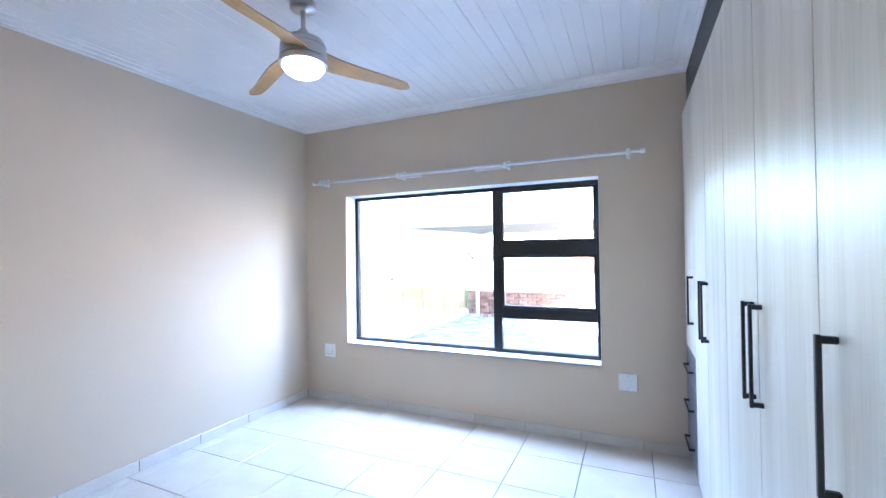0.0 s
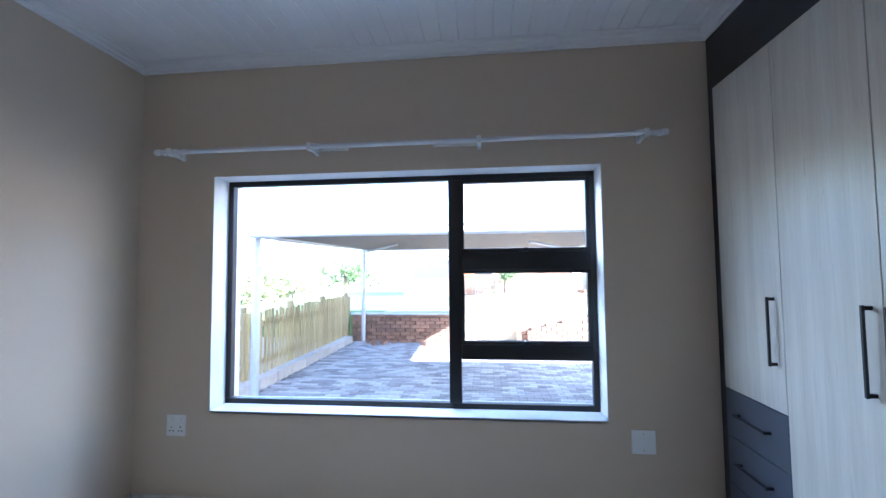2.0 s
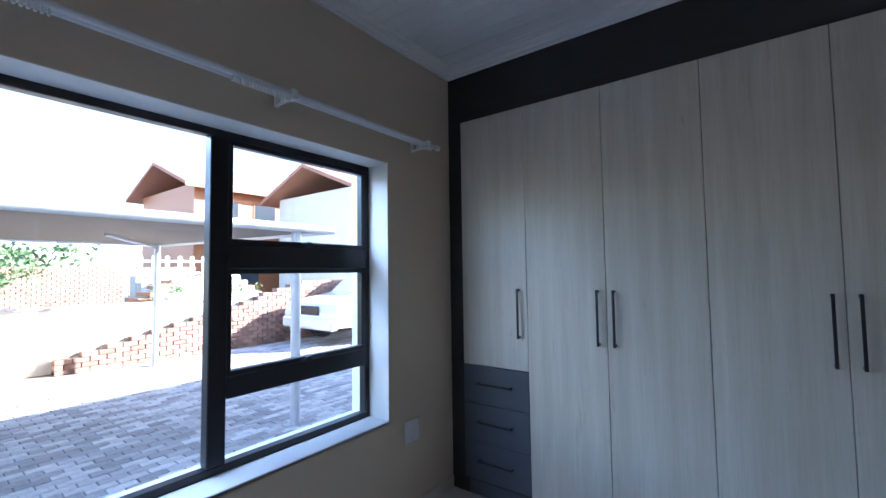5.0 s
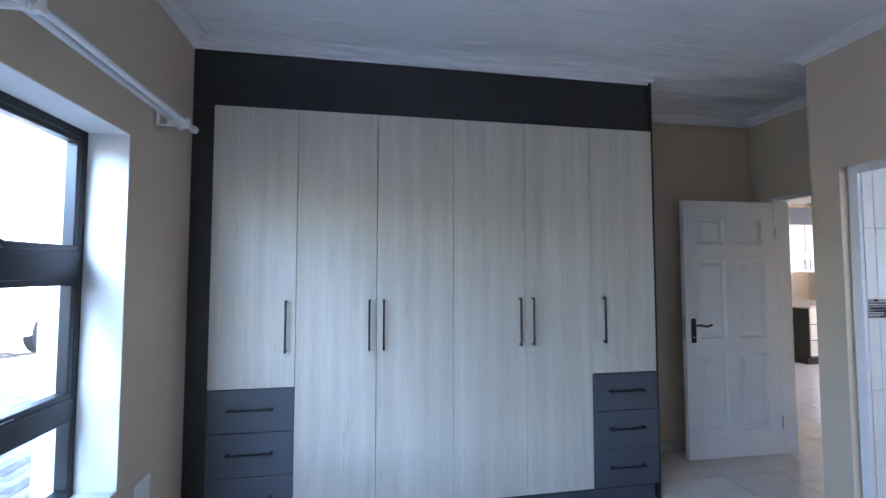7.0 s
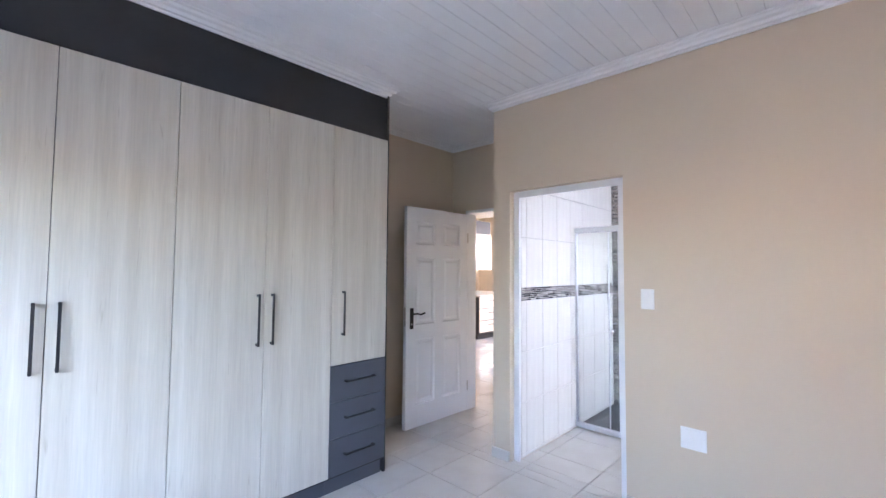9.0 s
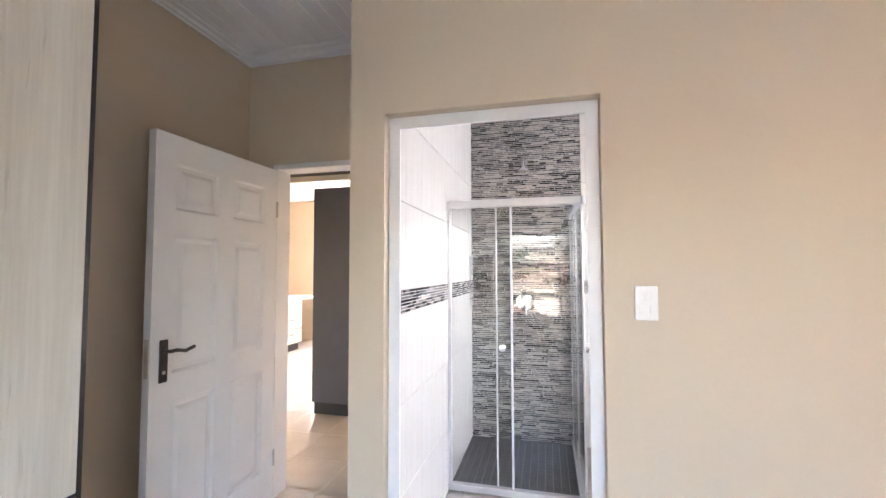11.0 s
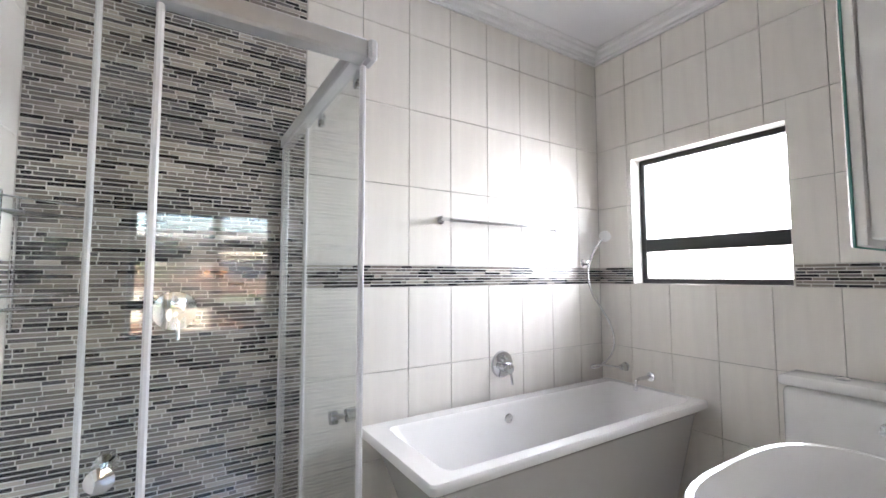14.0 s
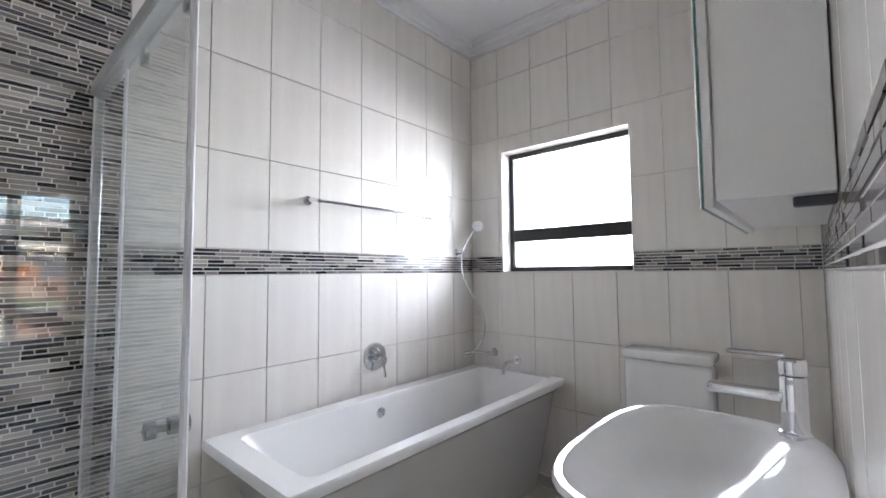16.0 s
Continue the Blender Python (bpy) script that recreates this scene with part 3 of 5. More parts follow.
part("plate", boxes((1.858, 1.935, YB + 0.0005, YB + 0.010, 1.225, 1.348), bevel=0.003), M_PLASTIC, sw)
for xx, zz in ((1.896, 1.31), (1.878, 1.265), (1.914, 1.265)):
    part("rocker", boxes((xx - 0.009, xx + 0.009, YB + 0.008, YB + 0.014, zz - 0.014, zz + 0.014), bevel=0.002), M_PLASTIC, sw)
s2 = thing("socket_plate", "white double power socket low beside the bathroom doorway", "power socket", "wall plates")
part("plate", boxes((1.60, 1.73, YB + 0.0005, YB + 0.009, 0.455, 0.575), bevel=0.003), M_PLASTIC, s2)
for xx in (1.635, 1.695):
    part("switch", boxes((xx - 0.010, xx + 0.010, YB + 0.008, YB + 0.013, 0.540, 0.563), bevel=0.002), M_PLASTIC, s2)

# ceiling fan
FX, FYF = 1.55, -1.72
fan = thing("ceiling_fan", "brushed nickel ceiling fan with three oak blades and lit globe", "ceiling fan", at=(FX, FYF, 0.02))
part("canopy", lathe([(0.02, 2.735), (0.052, 2.740), (0.066, 2.745), (0.066, H - 0.02), (0.02, H - 0.02)], 28), M_NICKEL, fan, smooth=True)
part("downrod", tube([(0, 0, 2.59), (0, 0, 2.745)], 0.0125, 14), M_NICKEL, fan, smooth=True)
part("motor", lathe([(0.022, 2.635), (0.03, 2.605), (0.07, 2.595), (0.105, 2.575), (0.118, 2.550), (0.118, 2.542), (0.112, 2.538), (0.118, 2.534), (0.120, 2.485), (0.113, 2.480), (0.122, 2.475), (0.124, 2.445), (0.10, 2.440)], 36), M_NICKEL, fan, smooth=True)
part("globe", lathe([(0.108, 2.448), (0.107, 2.437), (0.094, 2.414), (0.066, 2.396), (0.03, 2.386), (0.004, 2.385)], 36), M_LAMP, fan, "glowing opal glass shade", smooth=True)
for a0 in (69.0, 172.0, 293.0):
    bm = bmesh.new()
    loops = []
    for i in range(15):
        s = i / 14
        r = 0.095 + 0.53 * s
        cy = -0.10 * math.sin(s * math.pi * 0.62) * s * 1.2
        wd = 0.062 * (1 - 0.35 * s) * (1 if s < 0.9 else math.sqrt(max(0.02, 1 - ((s - 0.9) / 0.105) ** 2)))
        tw = -0.26 * (1 - 0.5 * s)
        zz = 2.508 - 0.045 * s
        loops.append([(r, cy - wd, zz - wd * tw - 0.004), (r, cy + wd, zz + wd * tw - 0.004), (r, cy + wd, zz + wd * tw + 0.004), (r, cy - wd, zz - wd * tw + 0.004)])
    skin(bm, loops, True, True, True)
    bmesh.ops.recalc_face_normals(bm, faces=bm.faces)
    b = part("blade", bm, M_BLADE, fan, "curved light oak blade", smooth=True)
    b.matrix_basis = pose(0, 0, 0, 0, 0, a0)


# ---- bathroom: fittings ----
shower = thing("shower_enclosure", "corner shower enclosure with sliding clear glass and satin frame", "shower")
SY, SX, SZ = -4.655, 2.042, 1.832
part("header", boxes((SX - 0.012, XL - 0.002, SY - 0.025, SY + 0.025, SZ - 0.025, SZ + 0.025), bevel=0.006), M_ALU, shower)
part("side_header", boxes((SX - 0.022, SX + 0.022, YM + 0.002, SY - 0.026, SZ - 0.022, SZ + 0.022), bevel=0.005), M_ALU, shower)
part("corner_cap", boxes((SX - 0.036, SX - 0.013, SY - 0.028, SY + 0.028, SZ - 0.028, SZ + 0.028), bevel=0.006), M_ALU, shower)
part("wall_profile", boxes((XL - 0.022, XL - 0.001, SY - 0.014, SY + 0.014, 0.055, SZ - 0.026), bevel=0.004), M_ALU, shower)
part("wall_profile", boxes((SX - 0.014, SX + 0.014, YM + 0.001, YM + 0.022, 0.055, SZ - 0.023), bevel=0.004), M_ALU, shower)
part("bottom_rail", boxes((SX - 0.02, XL - 0.002, SY - 0.022, SY + 0.022, 0.012, 0.054), bevel=0.005), M_ALU, shower)
part("bottom_rail", boxes((SX - 0.02, SX + 0.02, YM + 0.002, SY - 0.023, 0.012, 0.054), bevel=0.005), M_ALU, shower)


def glass_leaf(x0, x1, y0, y1, parent):
    g = part("glass_panel", boxes((x0, x1, y0, y1, 0.056, SZ - 0.024)), M_SHOWERGLASS, parent)
    g.visible_shadow = False
    return g


glass_leaf(2.47, XL - 0.03, SY + 0.006, SY + 0.012, shower)
gd = glass_leaf(SX + 0.005, 2.555, SY - 0.014, SY - 0.008, shower)
glass_leaf(SX + 0.006, SX + 0.012, YM + 0.03, -5.16, shower)
gs = glass_leaf(SX - 0.014, SX - 0.008, -5.21, SY - 0.03, shower)
part("edge_seal", boxes((2.452, 2.466, SY - 0.002, SY + 0.014, 0.056, SZ - 0.026), bevel=0.004), M_RAIL, shower, "white vertical glass edge strip")
part("edge_seal", boxes((2.550, 2.560, SY - 0.018, SY - 0.003, 0.056, SZ - 0.026), bevel=0.003), M_RAIL, shower)
part("edge_seal", boxes((SX - 0.020, SX - 0.006, SY - 0.024, SY - 0.010, 0.056, SZ - 0.026), bevel=0.004), M_RAIL, shower)
part("edge_seal", boxes((SX - 0.016, SX - 0.006, -5.216, -5.206, 0.056, SZ - 0.026), bevel=0.003), M_RAIL, shower)
part("knob", lathe([(0.004, SY - 0.055), (0.018, SY - 0.052), (0.020, SY - 0.030), (0.008, SY - 0.026), (0.008, SY + 0.012), (0.020, SY + 0.016), (0.022, SY + 0.042), (0.006, SY + 0.046)], 20, 'y', (2.515, 0, 0.92)), M_CHROME, gd, smooth=True)
part("knob", lathe([(0.004, SX - 0.062), (0.020, SX - 0.058), (0.018, SX - 0.020), (0.008, SX - 0.016), (0.008, SX), (0.018, SX + 0.004), (0.018, SX + 0.022), (0.004, SX + 0.026)], 20, 'x', (0, -4.79, 0.895)), M_CHROME, gs, smooth=True)
for yy in (-4.72, -5.06):
    part("roller", lathe([(0.004, SX - 0.026), (0.024, SX - 0.024), (0.024, SX - 0.012), (0.004, SX - 0.010)], 18, 'x', (0, yy, SZ - 0.045)), M_CHROME, gs, smooth=True)

rose = thing("overhead_shower", "chrome overhead shower rose on a short wall arm", "shower")
part("arm", tube([(2.41, YM, 2.30), (2.41, YM + 0.12, 2.30), (2.41, YM + 0.19, 2.28), (2.41, YM + 0.21, 2.22)], 0.010), M_CHROME, rose, smooth=True)
part("rose", lathe([(0.012, 2.23), (0.022, 2.215), (0.045, 2.195), (0.048, 2.183), (0.01, 2.18)], 22, 'z', (2.41, YM + 0.21, 0)), M_CHROME, rose, smooth=True)
part("wall_flange", lathe([(0.012, YM + 0.022), (0.028, YM + 0.014), (0.030, YM + 0.002), (0.01, YM + 0.001)], 20, 'y', (2.41, 0, 2.30)), M_CHROME, rose, smooth=True)


def mixer_valve(x, z, name, label):
    v = thing(name, label, "mixer tap")
    part("wall_plate", lathe([(0.03, YM + 0.020), (0.070, YM + 0.014), (0.075, YM + 0.001), (0.03, YM + 0.001)], 32, 'y', (x, 0, z)), M_CHROME, v, smooth=True)
    part("body", lathe([(0.006, YM + 0.080), (0.026, YM + 0.076), (0.028, YM + 0.020), (0.006, YM + 0.019)], 24, 'y', (x, 0, z - 0.012)), M_CHROME, v, smooth=True)
    part("lever", tube([(x - 0.006, YM + 0.062, z - 0.018), (x - 0.010, YM + 0.07, z - 0.06), (x - 0.012, YM + 0.075, z - 0.10)], 0.007), M_CHROME, v, smooth=True)
    part("diverter", lathe([(0.004, YM + 0.045), (0.012, YM + 0.042), (0.013, YM + 0.016), (0.004, YM + 0.015)], 16, 'y', (x, 0, z + 0.042)), M_CHROME, v, smooth=True)
    return v


mixer_valve(2.42, 1.14, "shower_mixer", "round chrome shower mixer on the mosaic wall")
mixer_valve(0.86, 0.772, "bath_mixer", "round chrome bath mixer on the tiled wall")

rack = thing("shower_rack", "two-tier chrome wire corner rack inside the shower", "shower rack")
for z in (1.46, 1.17):
    bm = tube([(XL - 0.01, YM + 0.20, z), (XL - 0.20, YM + 0.02, z)], 0.004, 6)
    tube([(XL - 0.01, YM + 0.20, z + 0.04), (XL - 0.20, YM + 0.02, z + 0.04)], 0.004, 6, bm)
    for k in range(7):
        s = 0.03 * k
        tube([(XL - 0.01, YM + 0.19 - s, z), (XL - 0.19 + s * 0.98, YM + 0.19 - s - max(0, 0.17 - s) * 0.98, z)], 0.0025, 5, bm)
    part("shelf", bm, M_CHROME, rack, "chrome wire shelf")
for dx, dy in ((0.014, 0.17), (0.19, 0.014), (0.014, 0.014)):
    part("upright", tube([(XL - dx, YM + dy, 1.10), (XL - dx, YM + dy, 1.52)], 0.005, 8), M_CHROME, rack)

# bath
def rrect(x0, x1, y0, y1, r, z, n=5):
    pts = []
    for cx, cy, a in ((x1 - r, y1 - r, 0), (x0 + r, y1 - r, 90), (x0 + r, y0 + r, 180), (x1 - r, y0 + r, 270)):
        for k in range(n + 1):
            t = radians(a + 90 * k / n)
            pts.append((cx + r * math.cos(t), cy + r * math.sin(t), z))
    return pts


bath = thing("bathtub", "white rectangular freestanding bath with tapered sides", "bathtub")
BZ = 0.598
B = (-0.008, 1.712, -5.500, -4.860)
bm = bmesh.new()
x0, x1, y0, y1 = B
loops = [rrect(x0 + 0.10, x1 - 0.26, y0 + 0.08, y1 - 0.13, 0.05, 0.0), rrect(x0 + 0.03, x1 - 0.06, y0 + 0.03, y1 - 0.045, 0.05, BZ - 0.075), rrect(x0 + 0.015, x1 - 0.02, y0 + 0.015, y1 - 0.018, 0.04, BZ - 0.045),
         rrect(x0, x1, y0, y1, 0.022, BZ - 0.034), rrect(x0, x1, y0, y1, 0.022, BZ - 0.008), rrect(x0 + 0.006, x1 - 0.006, y0 + 0.006, y1 - 0.006, 0.02, BZ),
         rrect(x0 + 0.060, x1 - 0.095, y0 + 0.078, y1 - 0.06, 0.05, BZ), rrect(x0 + 0.070, x1 - 0.11, y0 + 0.086, y1 - 0.070, 0.05, BZ - 0.014), rrect(x0 + 0.12, x1 - 0.30, y0 + 0.12, y1 - 0.15, 0.09, BZ - 0.34), rrect(x0 + 0.19, x1 - 0.40, y0 + 0.19, y1 - 0.22, 0.08, BZ - 0.385)]
skin(bm, loops, True, True, True)
bmesh.ops.recalc_face_normals(bm, faces=bm.faces)
part("tub", bm, M_CERAMIC, bath, smooth=True)
ov = part("overflow", lathe([(0.008, 0.012), (0.024, 0.010), (0.026, 0.0), (0.008, -0.001)], 22, 'y'), M_CHROME, bath, "round chrome overflow", smooth=True)
ov.matrix_basis = pose(0.93, y0 + 0.100, 0.525, -10, 0, 0)
part("drain", lathe([(0.004, BZ - 0.381), (0.028, BZ - 0.382), (0.03, BZ - 0.386), (0.004, BZ - 0.387)], 20, 'z', (0.55, -5.16, 0)), M_CHROME, bath, smooth=True)

spout = thing("bath_spout", "chrome wall spout over the end of the bath", "bath spout")
part("flange", lathe([(0.012, XW + 0.014), (0.026, XW + 0.010), (0.028, XW + 0.001), (0.01, XW + 0.0005)], 20, 'x', (0, -5.19, 0.66)), M_CHROME, spout, smooth=True)
part("spout", tube([(XW, -5.19, 0.66), (XW + 0.12, -5.19, 0.662), (XW + 0.150, -5.19, 0.655), (XW + 0.158, -5.19, 0.63), (XW + 0.158, -5.19, 0.60)], 0.011), M_CHROME, spout, smooth=True)

hsh = thing("hand_shower", "chrome hand shower on wall bracket with curling hose", "hand shower", at=(0, 0, 0.035))
part("bracket", lathe([(0.008, YM + 0.05), (0.016, YM + 0.046), (0.016, YM + 0.012), (0.024, YM + 0.001)], 16, 'y', (0.16, 0, 1.315)), M_CHROME, hsh, smooth=True)
part("handle", tube([(0.165, YM + 0.045, 1.27), (0.15, YM + 0.06, 1.35), (0.125, YM + 0.085, 1.42), (0.10, YM + 0.105, 1.465)], 0.010), M_CHROME, hsh, smooth=True)
head = part("head", lathe([(0.008, 0.035), (0.022, 0.028), (0.036, 0.010), (0.037, 0.0), (0.006, -0.004)], 22), M_PLASTIC, hsh, "round white spray face", smooth=True)
head.matrix_basis = pose(0.085, YM + 0.12, 1.485, 35, -60, 0)
hose = [(0.165, YM + 0.045, 1.27), (0.168, YM + 0.05, 1.20), (0.15, YM + 0.06, 1.12), (0.10, YM + 0.09, 1.02), (0.055, YM + 0.12, 0.92), (0.035, YM + 0.13, 0.82), (0.045, YM + 0.12, 0.74), (0.09, YM + 0.09, 0.675), (0.14, YM + 0.06, 0.645), (0.16, YM + 0.05, 0.652), (0.13, YM + 0.08, 0.666), (0.07, YM + 0.13, 0.660), (0.03, YM + 0.17, 0.655)]
cu = bpy.data.curves.new("hose", 'CURVE')
cu.dimensions, cu.bevel_depth, cu.bevel_resolution = '3D', 0.0065, 3
sp = cu.splines.new('BEZIER')
sp.bezier_points.add(len(hose) - 1)
for bp_, p in zip(sp.bezier_points, hose):
    bp_.co, bp_.handle_left_type, bp_.handle_right_type = p, 'AUTO', 'AUTO'
cu.materials.append(M_CHROME)
hob = new("hose", cu)
hob.parent = hsh
part("wall_outlet", lathe([(0.010, XW + 0.05), (0.018, XW + 0.046), (0.020, XW + 0.012), (0.028, XW + 0.001)], 18, 'x', (0, -5.36, 0.655)), M_CHROME, hsh, smooth=True)

trail = thing("towel_rail", "double chrome towel rail on the tiled wall", "towel rail")
for dy, dz in ((0.055, 0.0), (0.10, -0.012)):
    part("bar", tube([(1.27, YM + dy, 1.558 + dz), (0.36, YM + dy, 1.558 + dz)], 0.0065), M_CHROME, trail, smooth=True)
for xx in (1.265, 0.40):
    part("bracket", tube([(xx, YM, 1.558), (xx, YM + 0.06, 1.558), (xx, YM + 0.105, 1.546)], 0.010), M_CHROME, trail, smooth=True)
    part("wall_flange", lathe([(0.010, YM + 0.012), (0.022, YM + 0.010), (0.022, YM + 0.001), (0.01, YM)], 18, 'y', (xx, 0, 1.558)), M_CHROME, trail, smooth=True)

# toilet
wc = thing("toilet", "white close-coupled toilet with dual flush cistern", "toilet")
TY = -4.293
part("cistern", boxes((XW + 0.005, XW + 0.185, TY - 0.185, TY + 0.185, 0.38, 0.790), bevel=0.028, seg=4), M_CERAMIC, wc, smooth=True)
part("cistern_lid", boxes((XW + 0.003, XW + 0.195, TY - 0.195, TY + 0.195, 0.792, 0.838), bevel=0.017, seg=4), M_CERAMIC, wc, smooth=True)
part("flush_button", lathe([(0.024, 0.837), (0.024, 0.843), (0.020, 0.846), (0.002, 0.846)], 22, 'z', (XW + 0.10, TY, 0)), M_CHROME, wc, smooth=True)


def oval(cx, cy, rx, ry, z, n=28, p=2.4):
    out = []
    for k in range(n):
        t = 2 * math.pi * k / n
        c, s = math.cos(t), math.sin(t)
        out.append((cx + rx * math.copysign(abs(c) ** (2 / p), c), cy + ry * math.copysign(abs(s) ** (2 / p), s), z))
    return out


bm = bmesh.new()
skin(bm, [oval(XW + 0.36, TY, 0.20, 0.11, 0.0), oval(XW + 0.36, TY, 0.18, 0.10, 0.10), oval(XW + 0.40, TY, 0.24, 0.16, 0.30), oval(XW + 0.42, TY, 0.25, 0.185, 0.39)], True, True, True)
part("bowl", bm, M_CERAMIC, wc, smooth=True)
bm = bmesh.new()
skin(bm, [oval(XW + 0.42, TY, 0.245, 0.18, 0.392), oval(XW + 0.42, TY, 0.25, 0.19, 0.40), oval(XW + 0.42, TY, 0.25, 0.19, 0.425), oval(XW + 0.42, TY, 0.235, 0.175, 0.437)], True, True, True)
part("seat_lid", bm, M_PLASTIC, wc, smooth=True)

# basin
bs = thing("wash_basin", "white rounded wash basin on a slim pedestal", "wash basin")
bcx, bcy, brx, bry = 1.405, -3.935, 0.305, 0.208
bm = bmesh.new()
skin(bm, [oval(bcx, bcy, 0.10, 0.09, 0.64, 32, 3), oval(bcx, bcy, 0.24, 0.15, 0.73, 32, 3), oval(bcx, bcy, brx - 0.012, bry - 0.008, 0.84, 32, 3.2), oval(bcx, bcy, brx, bry, 0.862, 32, 3.2), oval(bcx, bcy, brx - 0.004, bry - 0.004, 0.872, 32, 3.2),
          oval(bcx, bcy, brx - 0.016, bry - 0.016, 0.872, 32, 3.2), oval(bcx, bcy - 0.02, brx - 0.03, bry - 0.045, 0.855, 32, 3.2), oval(bcx, bcy - 0.02, 0.20, 0.105, 0.79, 32, 2.6), oval(bcx, bcy - 0.02, 0.08, 0.05, 0.762, 32, 2.2)], True, True, True)
bmesh.ops.recalc_face_normals(bm, faces=bm.faces)
part("bowl", bm, M_CERAMIC, bs, smooth=True)
bm = bmesh.new()
skin(bm, [oval(bcx, -3.90, 0.09, 0.10, 0.0, 24), oval(bcx, -3.89, 0.075, 0.085, 0.12, 24), oval(bcx, -3.89, 0.075, 0.085, 0.55, 24), oval(bcx, -3.90, 0.10, 0.10, 0.66, 24)], True, True, True)
part("pedestal", bm, M_CERAMIC, bs, smooth=True)
tap = thing("basin_tap", "polished chrome lever mixer tap standing on the basin", "tap")
tx, ty = 1.16, -3.80
part("body", lathe([(0.028, 0.866), (0.028, 0.874), (0.024, 0.878), (0.024, 0.985), (0.022, 0.99)], 26, 'z', (tx, ty, 0)), M_CHROME, tap, smooth=True)
part("cap", lathe([(0.022, 0.992), (0.025, 0.995), (0.025, 1.022), (0.021, 1.026), (0.002, 1.027)], 26, 'z', (tx, ty, 0)), M_CHROME, tap, smooth=True)
part("spout", boxes((tx - 0.018, tx + 0.018, ty - 0.155, ty - 0.018, 0.935, 0.957), bevel=0.006, seg=3), M_CHROME, tap, smooth=True)
part("lever", boxes((tx - 0.010, tx + 0.010, ty - 0.115, ty - 0.01, 1.027, 1.036), bevel=0.003), M_CHROME, tap)

# mirror cabinet
cab = thing("mirror_cabinet", "white wall cabinet with frameless mirror doors", "bathroom cabinet")
C0, C1, CZ0, CZ1 = 0.955, 1.555, 1.308, 1.98
part("body", boxes((C0 + 0.012, C1 - 0.012, YI - 0.142, YI - 0.002, CZ0 + 0.012, CZ1), bevel=0.002), M_PLASTIC, cab)
for xa, xb in ((C0, (C0 + C1) / 2 - 0.001), ((C0 + C1) / 2 + 0.001, C1)):
    d = part("mirror_door", boxes((xa, xb, YI - 0.162, YI - 0.158, CZ0, CZ1), bevel=0.0015), M_MIRROR, cab, "frameless mirror door")
    part("glass_edge", boxes((xa - 0.0006, xb + 0.0006, YI - 0.1578, YI - 0.1565, CZ0 - 0.0006, CZ1 + 0.0006)), M_GREENEDGE, d)
    part("door_board", boxes((xa + 0.002, xb - 0.002, YI - 0.156, YI - 0.143, CZ0 + 0.002, CZ1 - 0.002), bevel=0.001), M_PLASTIC, d)
part("rail_bracket", boxes((C1 - 0.05, C1 - 0.035, YI - 0.05, YI - 0.002, CZ0 - 0.004, CZ0 + 0.011), bevel=0.002), M_SLATE, cab)


# ---- room beyond the entrance ----
structure("wall_kitchen_east", boxes((8.0, 8.2, -9.8, -4.465, -0.2, 3.0)), M_WALL, "beige kitchen wall", "wall")
# the opening is out of view and only lets the added kitchen light in
structure("wall_kitchen_south", boxes((2.9, 4.4, -9.8, -9.6, -0.2, 3.0), (6.8, 8.0, -9.8, -9.6, -0.2, 3.0), (4.4, 6.8, -9.8, -9.6, -0.2, 0.9), (4.4, 6.8, -9.8, -9.6, 2.2, 3.0)), M_WALL, "beige kitchen wall with an unseen opening for the added lamp", "wall")
structure("wall_kitchen_west", boxes((2.7, 2.9, -9.8, YM - 0.2, -0.2, 3.0)), M_WALL, "beige kitchen wall", "wall")
structure("wall_kitchen_north", boxes((4.4, 8.2, -4.5, -4.3, -0.2, 3.0)), M_WALL, "beige kitchen wall", "wall")
bm = bmesh.new()
x = 2.9
while x < 8.0:
    box(bm, x, x + 0.098, -9.6, YE - 0.14, 2.80, 2.82, bevel=0.004, seg=1)
    x += 0.1
box(bm, 2.8, 8.2, -9.7, YE - 0.12, 2.812, 2.9)
structure("ceiling_kitchen", bm, M_CEIL, "white board kitchen ceiling", "ceiling")
tall = thing("tall_cabinet", "tall slate grey cabinet on a dark plinth", "cabinet")
part("body", boxes((3.75, 4.49, -6.30, -5.71, 0.12, 2.22), bevel=0.002), M_SLATE, tall)
part("plinth", boxes((3.78, 4.48, -6.28, -5.74, 0.0, 0.119)), M_CHAR, tall)
bulk = thing("bulkhead_beam", "dark bulkhead over the passage with a pale lower edge", "bulkhead")
part("beam", boxes((3.0, 7.6, -5.60, -4.9, 2.32, 2.799)), M_CHAR, bulk)
part("edge_trim", boxes((3.0, 7.6, -5.66, -5.601, 2.27, 2.40)), M_CREAMBOARD, bulk)
base = thing("kitchen_base_unit", "kitchen base unit with three pale drawers and dark side", "kitchen cabinet")
part("side_panel", boxes((6.52, 7.4, -7.79, -7.77, 0.10, 0.88)), M_CHAR, base)
part("body", boxes((6.52, 7.4, -8.70, -7.791, 0.12, 0.88)), M_CHAR, base)
part("plinth", boxes((6.56, 7.4, -8.68, -7.78, 0.0, 0.099)), M_BLACK, base)
for z in (0.14, 0.39, 0.64):
    d = part("drawer", boxes((6.50, 6.518, -8.69, -7.775, z, z + 0.235), bevel=0.002), M_CREAMBOARD, base)
    part("handle", boxes((6.47, 6.48, -8.42, -8.05, z + 0.15, z + 0.162), (6.478, 6.5, -8.40, -8.39, z + 0.15, z + 0.162), (6.478, 6.5, -8.08, -8.07, z + 0.15, z + 0.162)), M_BLACK, d)
top = thing("worktop", "pale stone kitchen worktop with square edge", "worktop")
